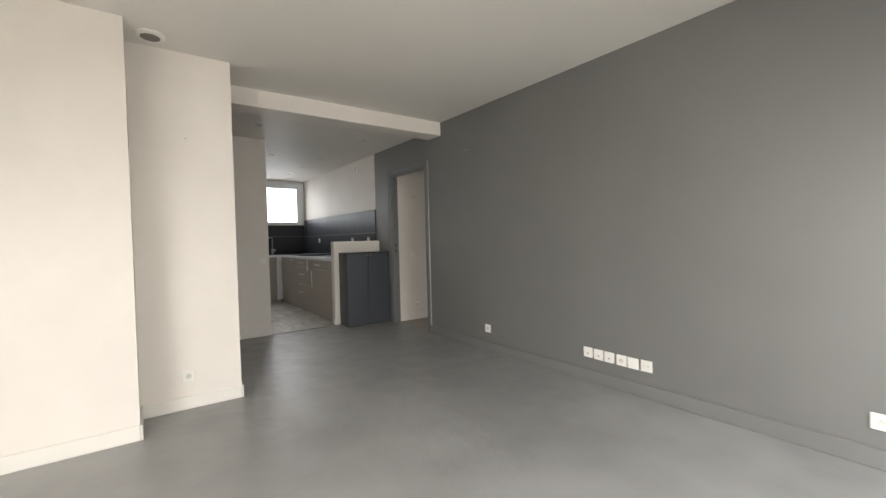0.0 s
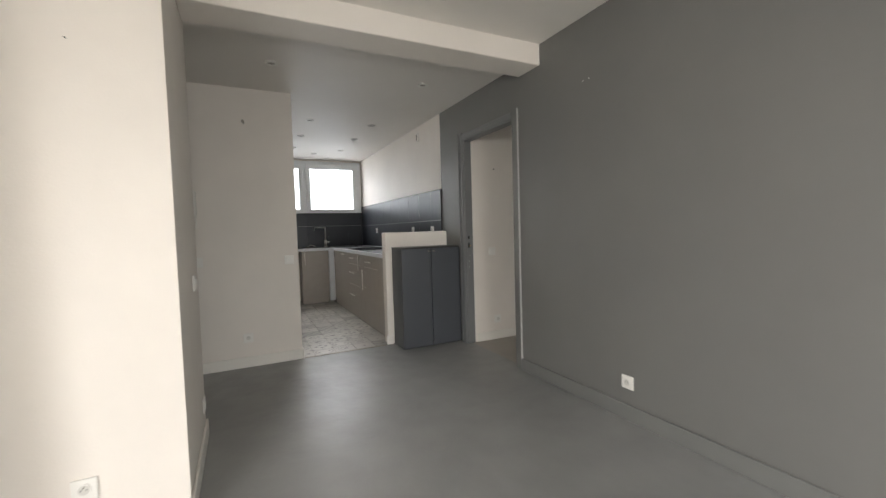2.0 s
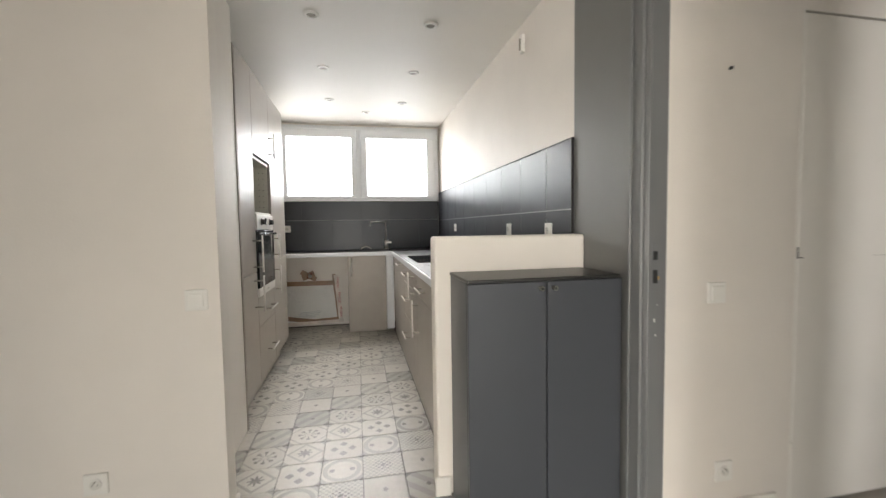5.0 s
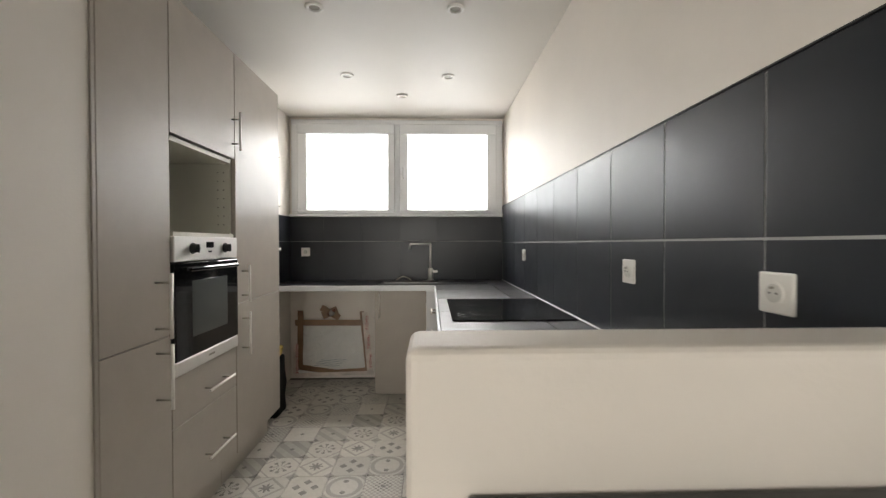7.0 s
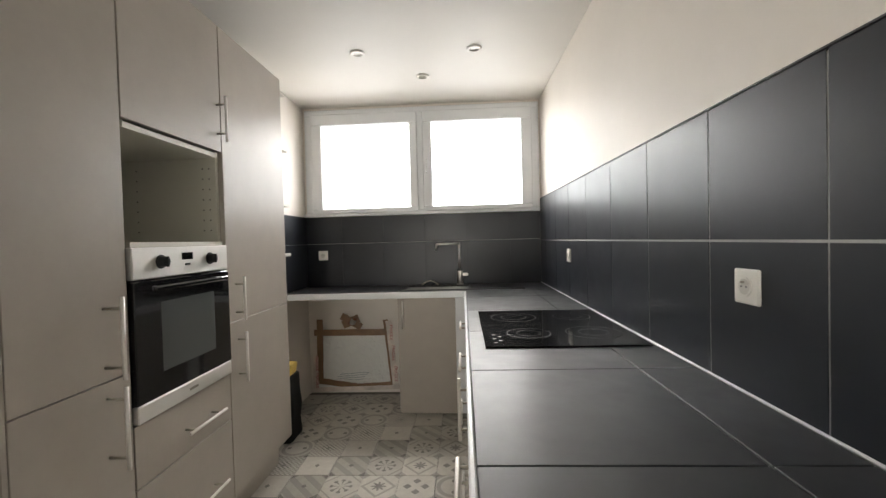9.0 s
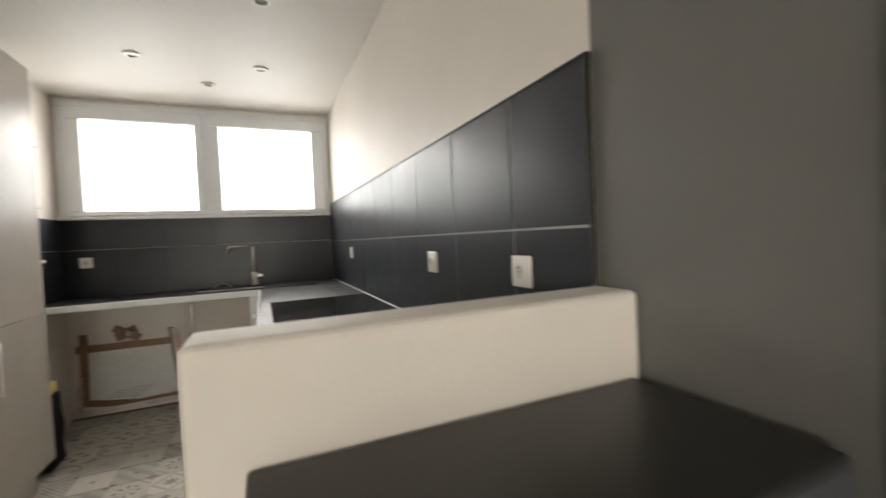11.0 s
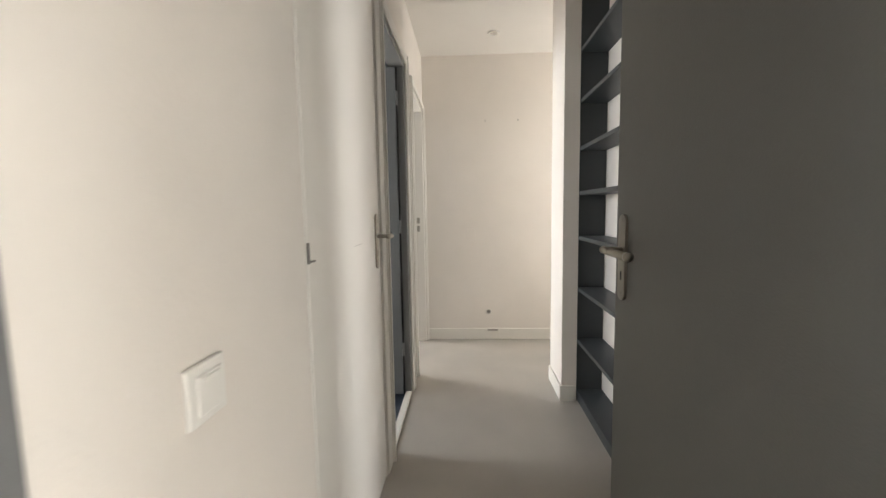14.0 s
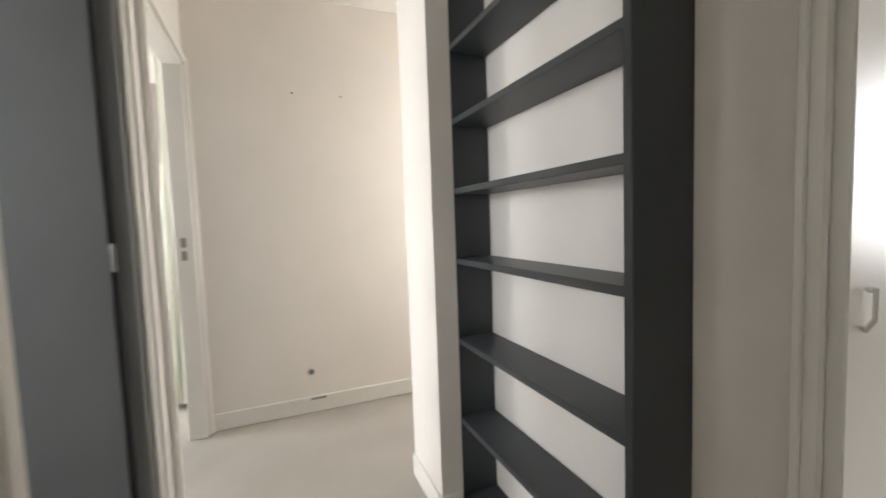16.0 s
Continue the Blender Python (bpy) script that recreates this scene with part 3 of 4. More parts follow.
for z in (0.25, 1.072, 1.80):
    hp = part("hinge", rod(B(), (-0.006, -0.041, z - 0.024), (-0.006, -0.041, z + 0.024), 0.0036, 10), WHITETRIM if z != 1.072 else HOOK, d, local=True)
    if z == 1.072:
        part("hinge_hook", rod(B(), (-0.006, -0.042, 1.053), (0.010, -0.050, 1.053), 0.0024, 8), HOOK, hp, local=True)
part("scratch", box(B(), 0.40, 0.50, -0.0364, -0.036, 1.050, 1.0525), mat("grey scuff", (0.56, 0.53, 0.49), 0.7), d, "faint grey scuff mark", local=True)
# washroom door, open inwards, in a grey frame
wall_casing("door_frame_washroom", 1.655, 2.365, W, 2.06, -1, WHITETRIM, FRAMEGREY, "white architrave round a grey metal door frame", w=0.055)
d = thing("washroom_door", (2.322, W + 0.046, 0.015), "pale grey washroom door standing open inwards", "door", turn=96)
part("leaf", box(B(), 0, 0.65, 0.0, 0.035, 0, 2.0, bevel=0.003), mat("pale grey blue door paint", (0.23, 0.24, 0.245), 0.4), d, local=True)
for z in (0.25, 1.02, 1.78):
    part("hinge", rod(B(), (-0.008, 0.036, z), (-0.008, 0.036, z + 0.08), 0.007, 10), FRAMEGREY, d, local=True)
# black strip stands in for the shade in the hinge gap
part("gap_strip", box(B(), -0.012, -0.001, 0.002, 0.033, 0, 2.0), BLACK, d, "black strip put in for the shaded hinge gap", local=True)
bm = B()
box(bm, 1.69, 2.33, W - 0.006, W + 0.034, 0.0, 0.018, bevel=0.006, seg=2)
single("threshold_washroom", bm, WHITETRIM, "white marble threshold of the washroom", "threshold", kind="structure")
# small bedroom doorway, with a strike plate
c3 = wall_casing("door_frame_bedroom", 2.61, 3.41, W, 2.035, -1, WHITETRIM, WHITETRIM, "white painted frame of an open doorway", w=0.026)
for z in (0.985, 1.055):
    part("strike_plate", box(B(), 3.3785, 3.3799, W + 0.035, W + 0.06, z, z + 0.05), DULLSTEEL, c3)
# bedroom doorway in the right wall, with its open leaf
c4 = wall_casing("door_frame_right", 0.40, 1.20, -1.57, 2.06, 1, WHITETRIM, WHITETRIM, "white painted frame of an open bedroom doorway", w=0.036, depth=0.24)
# stand-in for the door's white handle, fixed to the jamb instead
bm = B()
box(bm, 1.157, 1.1695, -1.622, -1.611, 1.016, 1.026, bevel=0.003)
rod(bm, (1.158, -1.617, 1.024), (1.158, -1.617, 0.975), 0.004, 10)
rod(bm, (1.158, -1.617, 0.976), (1.169, -1.617, 0.955), 0.004, 10)
part("jamb_handle", bm, PLASTIC, c4, "glossy white door handle, set on the jamb as a stand-in")
d = thing("bedroom_door", (1.165, -1.83, 0.01), "white glossy bedroom door standing wide open", "door", turn=-20)
part("leaf", box(B(), 0, 0.74, -0.036, 0.0, 0, 2.02, bevel=0.003), WHITETRIM, d, local=True)
lever(d, 0.68, 0.0, 1.05, 1, -1, DULLSTEEL)

# flat's front door with its three-point bolt
d = thing("front_door", (-2.96, 0.02, 0.0), "pale grey front door with a black three-point bolt", "door")
part("leaf", box(B(), -3.355, -2.566, 0.012, 0.034, 0.006, 2.185, bevel=0.003), DOORPAINT, d)
part("door_edge", box(B(), -2.550, -2.536, 0.002, 0.03, 0.0, 2.185, bevel=0.004), WHITETRIM, d, "white painted frame strip")
# strips added to close the gap where no landing light comes through
part("gap_strip", box(B(), -2.5655, -2.5505, 0.018, 0.03, 0.006, 0.85), IRON, d, "dark strip filling the door gap")
part("gap_strip", box(B(), -2.5655, -2.5505, 0.018, 0.03, 1.0, 1.33), IRON, d, "dark strip filling the door gap")
part("gap_strip", box(B(), -2.5655, -2.5505, 0.018, 0.03, 2.11, 2.185), IRON, d, "dark strip filling the door gap")
fb = part("bolt_box", box(B(), -2.703, -2.506, -0.045, 0.011, 1.008, 1.188, bevel=0.024, seg=1), BLACK, d, "black steel bolt case with studs")
for z in (1.04, 1.065, 1.09, 1.115, 1.14):
    part("stud", rod(B(), (-2.565, -0.0455, z), (-2.565, -0.048, z), 0.004, 8), DULLSTEEL, fb)
for z0, z1, r in ((1.185, 1.63, 0.011), (1.63, 2.17, 0.0125), (0.55, 1.01, 0.0125), (0.03, 0.55, 0.011)):
    part("bolt_rod", rod(B(), (-2.648, -0.012, z0), (-2.648, -0.012, z1), r, 12), IRON, d, smooth=True)
part("bolt_top", box(B(), -2.673, -2.618, -0.035, 0.011, 2.12, 2.225, bevel=0.006), IRON, d)
part("bolt_catch", box(B(), -2.618, -2.54, -0.03, -0.001, 2.165, 2.20, bevel=0.005), IRON, d)
part("bolt_foot", box(B(), -2.678, -2.618, -0.035, 0.011, 0.0, 0.055, bevel=0.008), IRON, d)
for z in (1.45, 1.57, 0.75, 0.4):
    part("rod_guide", box(B(), -2.666, -2.630, -0.028, 0.011, z, z + 0.022, bevel=0.004), IRON, d)
part("latch_box", box(B(), -2.598, -2.568, -0.02, 0.011, 1.235, 1.275, bevel=0.003), BRASS, d)
bm = B()
box(bm, -2.575, -2.548, -0.028, -0.005, 1.225, 1.29, bevel=0.003)
rod(bm, (-2.538, -0.03, 1.265), (-2.43, -0.03, 1.262), 0.004, 8)
rod(bm, (-2.538, -0.03, 1.248), (-2.43, -0.03, 1.25), 0.004, 8)
rod(bm, (-2.43, -0.036, 1.262), (-2.43, -0.0005, 1.262), 0.008, 8)
part("door_chain", bm, BRASS, d, "brass door limiter bar")
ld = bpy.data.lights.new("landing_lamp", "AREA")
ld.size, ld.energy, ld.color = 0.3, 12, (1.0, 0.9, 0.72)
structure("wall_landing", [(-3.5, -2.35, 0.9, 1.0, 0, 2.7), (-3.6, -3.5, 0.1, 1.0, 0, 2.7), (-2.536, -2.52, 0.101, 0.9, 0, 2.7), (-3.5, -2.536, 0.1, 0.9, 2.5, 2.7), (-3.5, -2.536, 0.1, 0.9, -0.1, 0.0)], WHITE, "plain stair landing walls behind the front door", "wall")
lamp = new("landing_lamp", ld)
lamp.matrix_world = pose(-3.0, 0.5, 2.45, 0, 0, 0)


# ---- switches, sockets, marks ----
def plate(name, label, category, group, hole=None):
    """A wall plate lying in the xz plane and facing -y, with its centre at the origin."""
    t = thing(name, (0, 0, 0), label, category, group)
    fr = part("cover_frame", box(B(), -0.041, 0.041, -0.009, 0.0, -0.041, 0.041, bevel=0.004, seg=2), PLASTIC, t)
    if hole == "socket":
        bm = B()
        rod(bm, (0, -0.0088, 0), (0, -0.0125, 0), 0.0225, 24)
        part("socket_ring", bm, PLASTIC, t, smooth=False)
        part("socket_well", rod(B(), (0, -0.0126, 0), (0, -0.0131, 0), 0.0185, 24), mat("socket well", (0.66, 0.64, 0.59), 0.5, bump=0.0), t)
        for dx in (-0.0085, 0.0085):
            part("pin_hole", rod(B(), (dx, -0.0132, 0), (dx, -0.0136, 0), 0.0022, 10), SHADOWHOLE, t)
        part("earth_pin", rod(B(), (0, -0.0131, 0.011), (0, -0.020, 0.011), 0.0024, 8), DULLSTEEL, t)
    elif hole == "switch":
        part("rocker", box(B(), -0.027, 0.027, -0.0135, -0.0092, -0.028, 0.028, bevel=0.003), PLASTIC, t)
        part("rocker_edge", box(B(), -0.018, 0.018, -0.0165, -0.0136, 0.018, 0.024, bevel=0.001), PLASTIC, t)
    elif hole == "dot":
        part("outlet_hole", rod(B(), (0, -0.0091, -0.008), (0, -0.0098, -0.008), 0.006, 14), SHADOWHOLE, t)
    elif hole == "two":
        for dx in (-0.013, 0.013):
            part("outlet_hole", rod(B(), (dx, -0.0091, 0), (dx, -0.0098, 0), 0.0045, 12), mat("pale pin", (0.5, 0.42, 0.38), 0.5, bump=0.0), t)
    else:
        part("blank_cover", box(B(), -0.026, 0.026, -0.011, -0.0092, -0.026, 0.026, bevel=0.002), PLASTIC, t)
    return t


def at(x, y, z, rz):
    return pose(x, y, z, 0, 0, rz)


SOCK = plate("socket", "square white wall socket on the wall", "socket", "wall sockets", "socket")
SOCK.matrix_world = at(-0.001, -2.351, 0.233, -90)
for x, y, z, r in ((-0.001, -3.826, 0.231, -90), (-0.001, -5.17, 0.232, -90), (-2.637, -2.071, 0.236, 0), (-2.035, -0.001, 0.265, 0), (0.37, W - 0.001, 0.215, 0),
                   (-0.0095, 0.375, 1.182, -90), (-0.0095, 0.982, 1.184, -90), (-0.0095, 2.585, 1.195, -90), (-1.879, 3.5195, 1.203, 0)):
    copy_thing(SOCK, at(x, y, z, r))
s2 = plate("socket", "square white television outlet with a dark hole", "socket", "living room outlets", "dot")
s2.matrix_world = at(-0.001, -3.541, 0.235, -90)
copy_thing(s2, at(-0.001, -3.633, 0.233, -90))
copy_thing(s2, at(-0.001, -3.725, 0.232, -90))
s3 = plate("cover_plate", "blank square white wall cover plate", "cover plate", "living room outlets")
s3.matrix_world = at(-0.001, -3.916, 0.230, -90)
s4 = plate("socket", "square white loudspeaker outlet with two pins", "socket", "living room outlets", "two")
s4.matrix_world = at(-0.001, -4.015, 0.232, -90)
sw = plate("light_switch", "square white light switch on a white wall", "switch", "light switches", "switch")
sw.matrix_world = at(-1.662, -0.001, 0.945, 0)
for x, y, z, r in ((-2.395, -0.001, 0.962, 0), (0.318, W - 0.001, 0.940, 0), (-2.294, -1.52, 0.94, 90)):
    copy_thing(sw, at(x, y, z, r))
copy_thing(SOCK, at(-2.294, -1.36, 0.22, 90))
cp = plate("cover_plate", "white blank plate painted over on the end wall", "cover plate", "")
for piece in cp.children:
    piece.data.materials[0] = WHITE
cp.matrix_world = at(3.4465, -0.80, 0.955, -90) @ Matrix.Diagonal((1, 0.3, 1, 1))

# small round outlet low on the corridor's end wall
t = thing("socket", (3.446, -0.95, 0.253), "small round grey wall outlet, uncovered", "socket", "wall sockets")
rim = lathe(B(), [(0.026, 0.0), (0.026, 0.003), (0.022, 0.006), (0.019, 0.006)], pose(0, 0, 0, 0, -90, 0), 24)
part("outlet_rim", rim, DOORPAINT, t, local=True, smooth=False)
part("outlet_hole", rod(B(), (-0.0062, 0, 0), (-0.0070, 0, 0), 0.017, 20), mat("outlet insert", (0.22, 0.20, 0.18), 0.5, bump=0.0), t, "grey insert", local=True)
for dy in (-0.008, 0.008):
    part("pin_hole", rod(B(), (-0.0071, dy, 0), (-0.0076, dy, 0), 0.003, 8), SHADOWHOLE, t, local=True)

# door phone
t = thing("door_phone", (-2.41, -0.001, 1.35), "white door phone with handset and coiled cord", "intercom")
part("phone_base", box(B(), -2.46, -2.40, -0.03, -0.001, 1.36, 1.56, bevel=0.008, seg=2), PLASTIC, t)
part("handset", box(B(), -2.435, -2.375, -0.065, -0.031, 1.355, 1.565, bevel=0.014, seg=3), PLASTIC, t)
cv = B()
pts = [(-2.405 + 0.022 * math.sin(k * 0.55), -0.035, 1.354 - 0.105 * math.sin(math.pi * k / 14.0)) for k in range(15)]
for a, b in zip(pts, pts[1:]):
    rod(cv, a, b, 0.005, 8)
part("cord", cv, PLASTIC, t, "hanging white cord")


def nail(x, y, z, dx, dy, r=0.006, l=0.012, name="wall_plug", label="small dark wall plug in painted wall", m=SHADOWHOLE):
    return single(name, rod(B(), (x, y, z), (x + dx * l, y + dy * l, z), r, 10), m, label, "wall plug", group="wall plugs")


nail(-1.993, -0.0005, 2.187, 0, -1, 0.013, 0.012, m=DULLSTEEL)
nail(-1.985, -0.0005, 2.17, 0, -1, 0.008, 0.03, m=DULLSTEEL)
nail(-0.0005, -2.07, 2.128, -1, 0, 0.004, 0.004, m=PLASTIC)
nail(-0.0005, -2.02, 2.128, -1, 0, 0.003, 0.004, m=PLASTIC)
nail(3.4465, -0.93, 1.925, -1, 0, 0.0045, 0.006)
nail(3.4465, -1.21, 1.925, -1, 0, 0.0045, 0.006)
nail(0.36, W - 0.0005, 1.80, 0, -1, 0.006)
nail(-2.60, -2.0705, 1.93, 0, -1, 0.003, 0.004)
t = thing("floor_vent", (3.446, -0.985, 0.08), "small slotted white vent plate in the skirting", "vent")
part("cover_frame", box(B(), 3.427, 3.4335, -1.045, -0.925, 0.072, 0.104, bevel=0.002), WHITETRIM, t)
# grey bar on the plate paints the shade of the slot
part("slot", box(B(), 3.4255, 3.4268, -1.030, -0.940, 0.081, 0.095), mat("slot shade", (0.30, 0.28, 0.25), 0.6, bump=0.0), t)
# small bracket high on the kitchen wall
t = thing("cable_outlet", (0.0, 0.739, 2.30), "small white cable outlet with a dark lead", "outlet")
part("outlet_body", box(B(), -0.024, 0.0, 0.715, 0.763, 2.285, 2.395, bevel=0.008, seg=2), PLASTIC, t)
part("lead", rod(B(), (-0.027, 0.739, 2.30), (-0.027, 0.739, 2.37), 0.007, 8), DULLSTEEL, t)


# ---- recessed spotlights ----
def spotlight(z):
    t = thing("ceiling_spot", (0, 0, z), "small round recessed ceiling spot, switched off", "spotlight", "ceiling spots")
    bm = B()
    n = 28
    prof = [(0.046, 0.0), (0.046, -0.006), (0.040, -0.010), (0.031, -0.010), (0.027, -0.004)]
    rings = [[bm.verts.new((r * math.cos(2 * math.pi * i / n), r * math.sin(2 * math.pi * i / n), h)) for i in range(n)] for r, h in prof]
    for p, q in zip(rings, rings[1:]):
        for i in range(n):
            bm.faces.new((p[i], p[(i + 1) % n], q[(i + 1) % n], q[i]))
    part("trim_ring", bm, PANEL, t, "pale satin metal ring", smooth=True, local=True)
    part("bulb", rod(B(), (0, 0, -0.0035), (0, 0, -0.0005), 0.0265, 20), mat("spot bulb face", (0.5, 0.48, 0.44), 0.15, bump=0.0), t, "frosted bulb face", local=True)
    return t


sp = spotlight(HALL)
sp.location = (-1.283, 0.867, HALL)
for x, y in ((-0.565, 0.88), (-1.28, 1.695), (-0.567, 1.69), (-1.286, 2.534), (-0.57, 2.54), (-0.924, 2.934), (-1.785, -0.67), (-0.539, -0.645), (3.01, -0.976)):
    copy_thing(sp, pose(x, y, HALL))
t = thing("ceiling_spot", (-2.785, -2.26, LIV), "large round recessed ceiling spot, switched off", "spotlight", "ceiling spots")
bm = B()
lathe(bm, [(0.085, 0.0), (0.085, -0.012), (0.072, -0.018), (0.05, -0.018)])
part("trim_ring", bm, PLASTIC, t, "cream ring", local=True, smooth=True)
part("bulb", rod(B(), (0, 0, -0.0185), (0, 0, -0.021), 0.055, 24), mat("dark reflector", (0.13, 0.12, 0.10), 0.3, bump=0.0), t, "dark reflector bowl", local=True)

# ---- kitchen window ----
t = thing("window_1", (-1.01, 3.53, 1.535), "wide white plastic window with two opening sashes", "window", kind="structure")
for b in ((-2.005, -0.012, 3.50, 3.60, 1.537, 1.575), (-2.005, -0.012, 3.50, 3.60, 2.40, 2.449), (-2.005, -1.945, 3.50, 3.60, 1.575, 2.40), (-0.072, -0.012, 3.50, 3.60, 1.575, 2.40), (-1.035, -0.985, 3.50, 3.60, 1.575, 2.40)):
    part("window_frame", box(B(), *b, bevel=0.005), PVC, t)
for x0, x1, p0, p1 in ((-1.945, -1.036, -1.855, -1.101), (-0.984, -0.072, -0.912, -0.162)):
    bm = B()
    z0, z1, q0, q1 = 1.562, 2.405, 1.600, 2.31
    for b in ((x0, x1, z0, q0), (x0, x1, q1, z1), (x0, p0, q0, q1), (p1, x1, q0, q1)):
        box(bm, b[0], b[1], 3.478, 3.545, b[2], b[3], bevel=0.006)
    sash = part("sash", bm, PVC, t)
    pane = part("pane", box(B(), p0 - 0.005, p1 + 0.005, 3.512, 3.516, q0 - 0.005, q1 + 0.005), GLASS, sash, "clear glass")
    pane.visible_shadow = False
part("window_handle", box(B(), -0.972, -0.952, 3.43, 3.4775, 1.88, 1.99, bevel=0.006), PVC, t, "white window handle")
part("window_sill", box(B(), -2.028, -0.012, 3.488, 3.53, 1.5365, 1.561, bevel=0.003), PVC, t)


# ---- worktop ----
TOP = 0.93
t = thing("worktop", (-0.33, 1.8, 0.89), "L-shaped worktop of large dark tiles with white edging", "worktop")
part("slab", box(box(B(), -0.655, -0.004, 0.132, 3.525, 0.889, TOP - 0.006), -2.026, -0.655, 3.035, 3.525, 0.889, TOP - 0.006), GROUT, t, "pale grout bed")
part("edging", box(B(), -0.668, -0.6555, 0.132, 3.022, 0.885, TOP + 0.001, bevel=0.003), PVC, t, "white edge strip")
part("edging", box(B(), -2.026, -0.668, 3.022, 3.0345, 0.885, TOP + 0.001, bevel=0.003), PVC, t, "white edge strip")
ys = [0.134, 0.685, 1.19, 1.70, 2.21, 2.72, 3.033]
for a, b in zip(ys, ys[1:]):
    for x0, x1 in ((-0.654, -0.180), (-0.175, -0.016)):
        part("tile", box(B(), x0, x1, a + 0.0015, b - 0.0015, TOP - 0.006, TOP, bevel=0.0015), TOPTILE, t)
xs = [-2.024, -1.66, -1.17]
for a, b in zip(xs, xs[1:]):
    part("tile", box(B(), a + 0.002, b - 0.002, 3.036, 3.512, TOP - 0.006, TOP, bevel=0.0015), TOPTILE, t)
part("tile", box(B(), -0.205, -0.016, 3.036, 3.512, TOP - 0.006, TOP, bevel=0.0015), TOPTILE, t)
for b in ((-1.168, -0.207, 3.036, 3.10), (-1.168, -0.207, 3.44, 3.512)):
    part("tile", box(B(), b[0], b[1], b[2], b[3], TOP - 0.006, TOP, bevel=0.0015), TOPTILE, t)

t = thing("kitchen_sink", (-0.69, 3.27, TOP), "black composite sink with drainer set in the worktop", "sink")
bm = B()
for b in ((-1.166, -0.209, 3.102, 3.125), (-1.166, -0.209, 3.415, 3.438), (-1.166, -1.14, 3.125, 3.415), (-0.62, -0.209, 3.125, 3.415)):
    box(bm, b[0], b[1], b[2], b[3], TOP - 0.02, TOP + 0.008, bevel=0.004)
part("sink_rim", bm, BLACK, t)
bm = B()
for b in ((-1.14, -0.62, 3.125, 3.135), (-1.14, -0.62, 3.405, 3.415), (-1.14, -1.13, 3.135, 3.405), (-0.63, -0.62, 3.135, 3.405)):
    box(bm, b[0], b[1], b[2], b[3], TOP - 0.16, TOP - 0.0005)
box(bm, -1.14, -0.62, 3.125, 3.415, TOP - 0.17, TOP - 0.16)
part("bowl", bm, BLACK, t)
for k in range(6):
    part("drainer_rib", box(B(), -0.58 + 0.055 * k, -0.57 + 0.055 * k, 3.15, 3.39, TOP + 0.008, TOP + 0.012, bevel=0.002), BLACK, t)
bm = B()
pts = [(-1.02 + 0.035 * k, 3.427, TOP + 0.009 + 0.035 * math.sin(math.pi * k / 4)) for k in range(5)]
for a, b in zip(pts, pts[1:]):
    rod(bm, a, b, 0.006, 8)
single("sink_plug_handle", bm, DULLSTEEL, "small curved steel bar lying on the sink rim", "plug")

t = thing("tap", (-0.70, 3.46, TOP), "tall chrome mixer tap with a square spout", "tap")
part("tap_body", rod(rod(B(), (-0.70, 3.46, TOP), (-0.70, 3.46, TOP + 0.012), 0.031, 24), (-0.70, 3.46, TOP + 0.012), (-0.70, 3.46, TOP + 0.12), 0.025, 20), STEEL, t, smooth=True)
part("column", rod(B(), (-0.70, 3.46, TOP + 0.12), (-0.70, 3.46, TOP + 0.35), 0.011, 16), STEEL, t, smooth=True)
part("spout", rod(rod(B(), (-0.695, 3.46, TOP + 0.347), (-0.885, 3.42, TOP + 0.347), 0.010, 14), (-0.885, 3.42, TOP + 0.352), (-0.895, 3.418, TOP + 0.295), 0.009, 12), STEEL, t, smooth=True)
part("tap_lever", box(B(), -0.70, -0.63, 3.448, 3.472, TOP + 0.075, TOP + 0.10, bevel=0.006), STEEL, t)

t = thing("hob", (-0.32, 1.78, TOP), "black glass induction hob set on the worktop", "hob")
hob = part("glass_top", box(B(), -0.598, -0.03, 1.423, 2.132, TOP + 0.0005, TOP + 0.007, bevel=0.002), BLACKGLASS, t)
RING = mat("hob ring print", (0.17, 0.17, 0.17), 0.22, bump=0.0)
for x, y, r in ((-0.44, 1.95, 0.105), (-0.42, 1.62, 0.085), (-0.17, 1.95, 0.085), (-0.17, 1.62, 0.105)):
    bm = B()
    n = 40
    for r0, r1 in ((r, r - 0.0025), (r * 0.55, r * 0.55 - 0.002)):
        a = [bm.verts.new((x + r0 * math.cos(2 * math.pi * i / n), y + r0 * math.sin(2 * math.pi * i / n), TOP + 0.0076)) for i in range(n)]
        b = [bm.verts.new((x + r1 * math.cos(2 * math.pi * i / n), y + r1 * math.sin(2 * math.pi * i / n), TOP + 0.0076)) for i in range(n)]
        for i in range(n):
            bm.faces.new((a[i], a[(i + 1) % n], b[(i + 1) % n], b[i]))
    part("cooking_ring", bm, RING, hob)
for k in range(5):
    part("control_mark", box(B(), -0.565 + 0.02 * (k % 2), -0.552 + 0.02 * (k % 2), 1.47 + 0.03 * k, 1.482 + 0.03 * k, TOP + 0.0072, TOP + 0.0078), RING, hob)


# ---- kitchen units ----
def bar_handle(parent, a, b, nrm, r=0.006, off=0.044):
    """Steel bar handle from a to b, standing off along nrm on two posts."""
    a, b, nrm = Vector(a), Vector(b), Vector(nrm)
    d = (b - a).normalized()
    h = part("handle", rod(B(), a + nrm * off, b + nrm * off, r, 12), PANEL, parent, "brushed steel bar handle", smooth=True)
    for p in (a + d * 0.035, b - d * 0.035):
        part("handle_post", rod(B(), p + nrm * 0.0005, p + nrm * (off - 0.004), 0.0045, 8), DULLSTEEL, h, smooth=True)
    return h


FX = -1.72


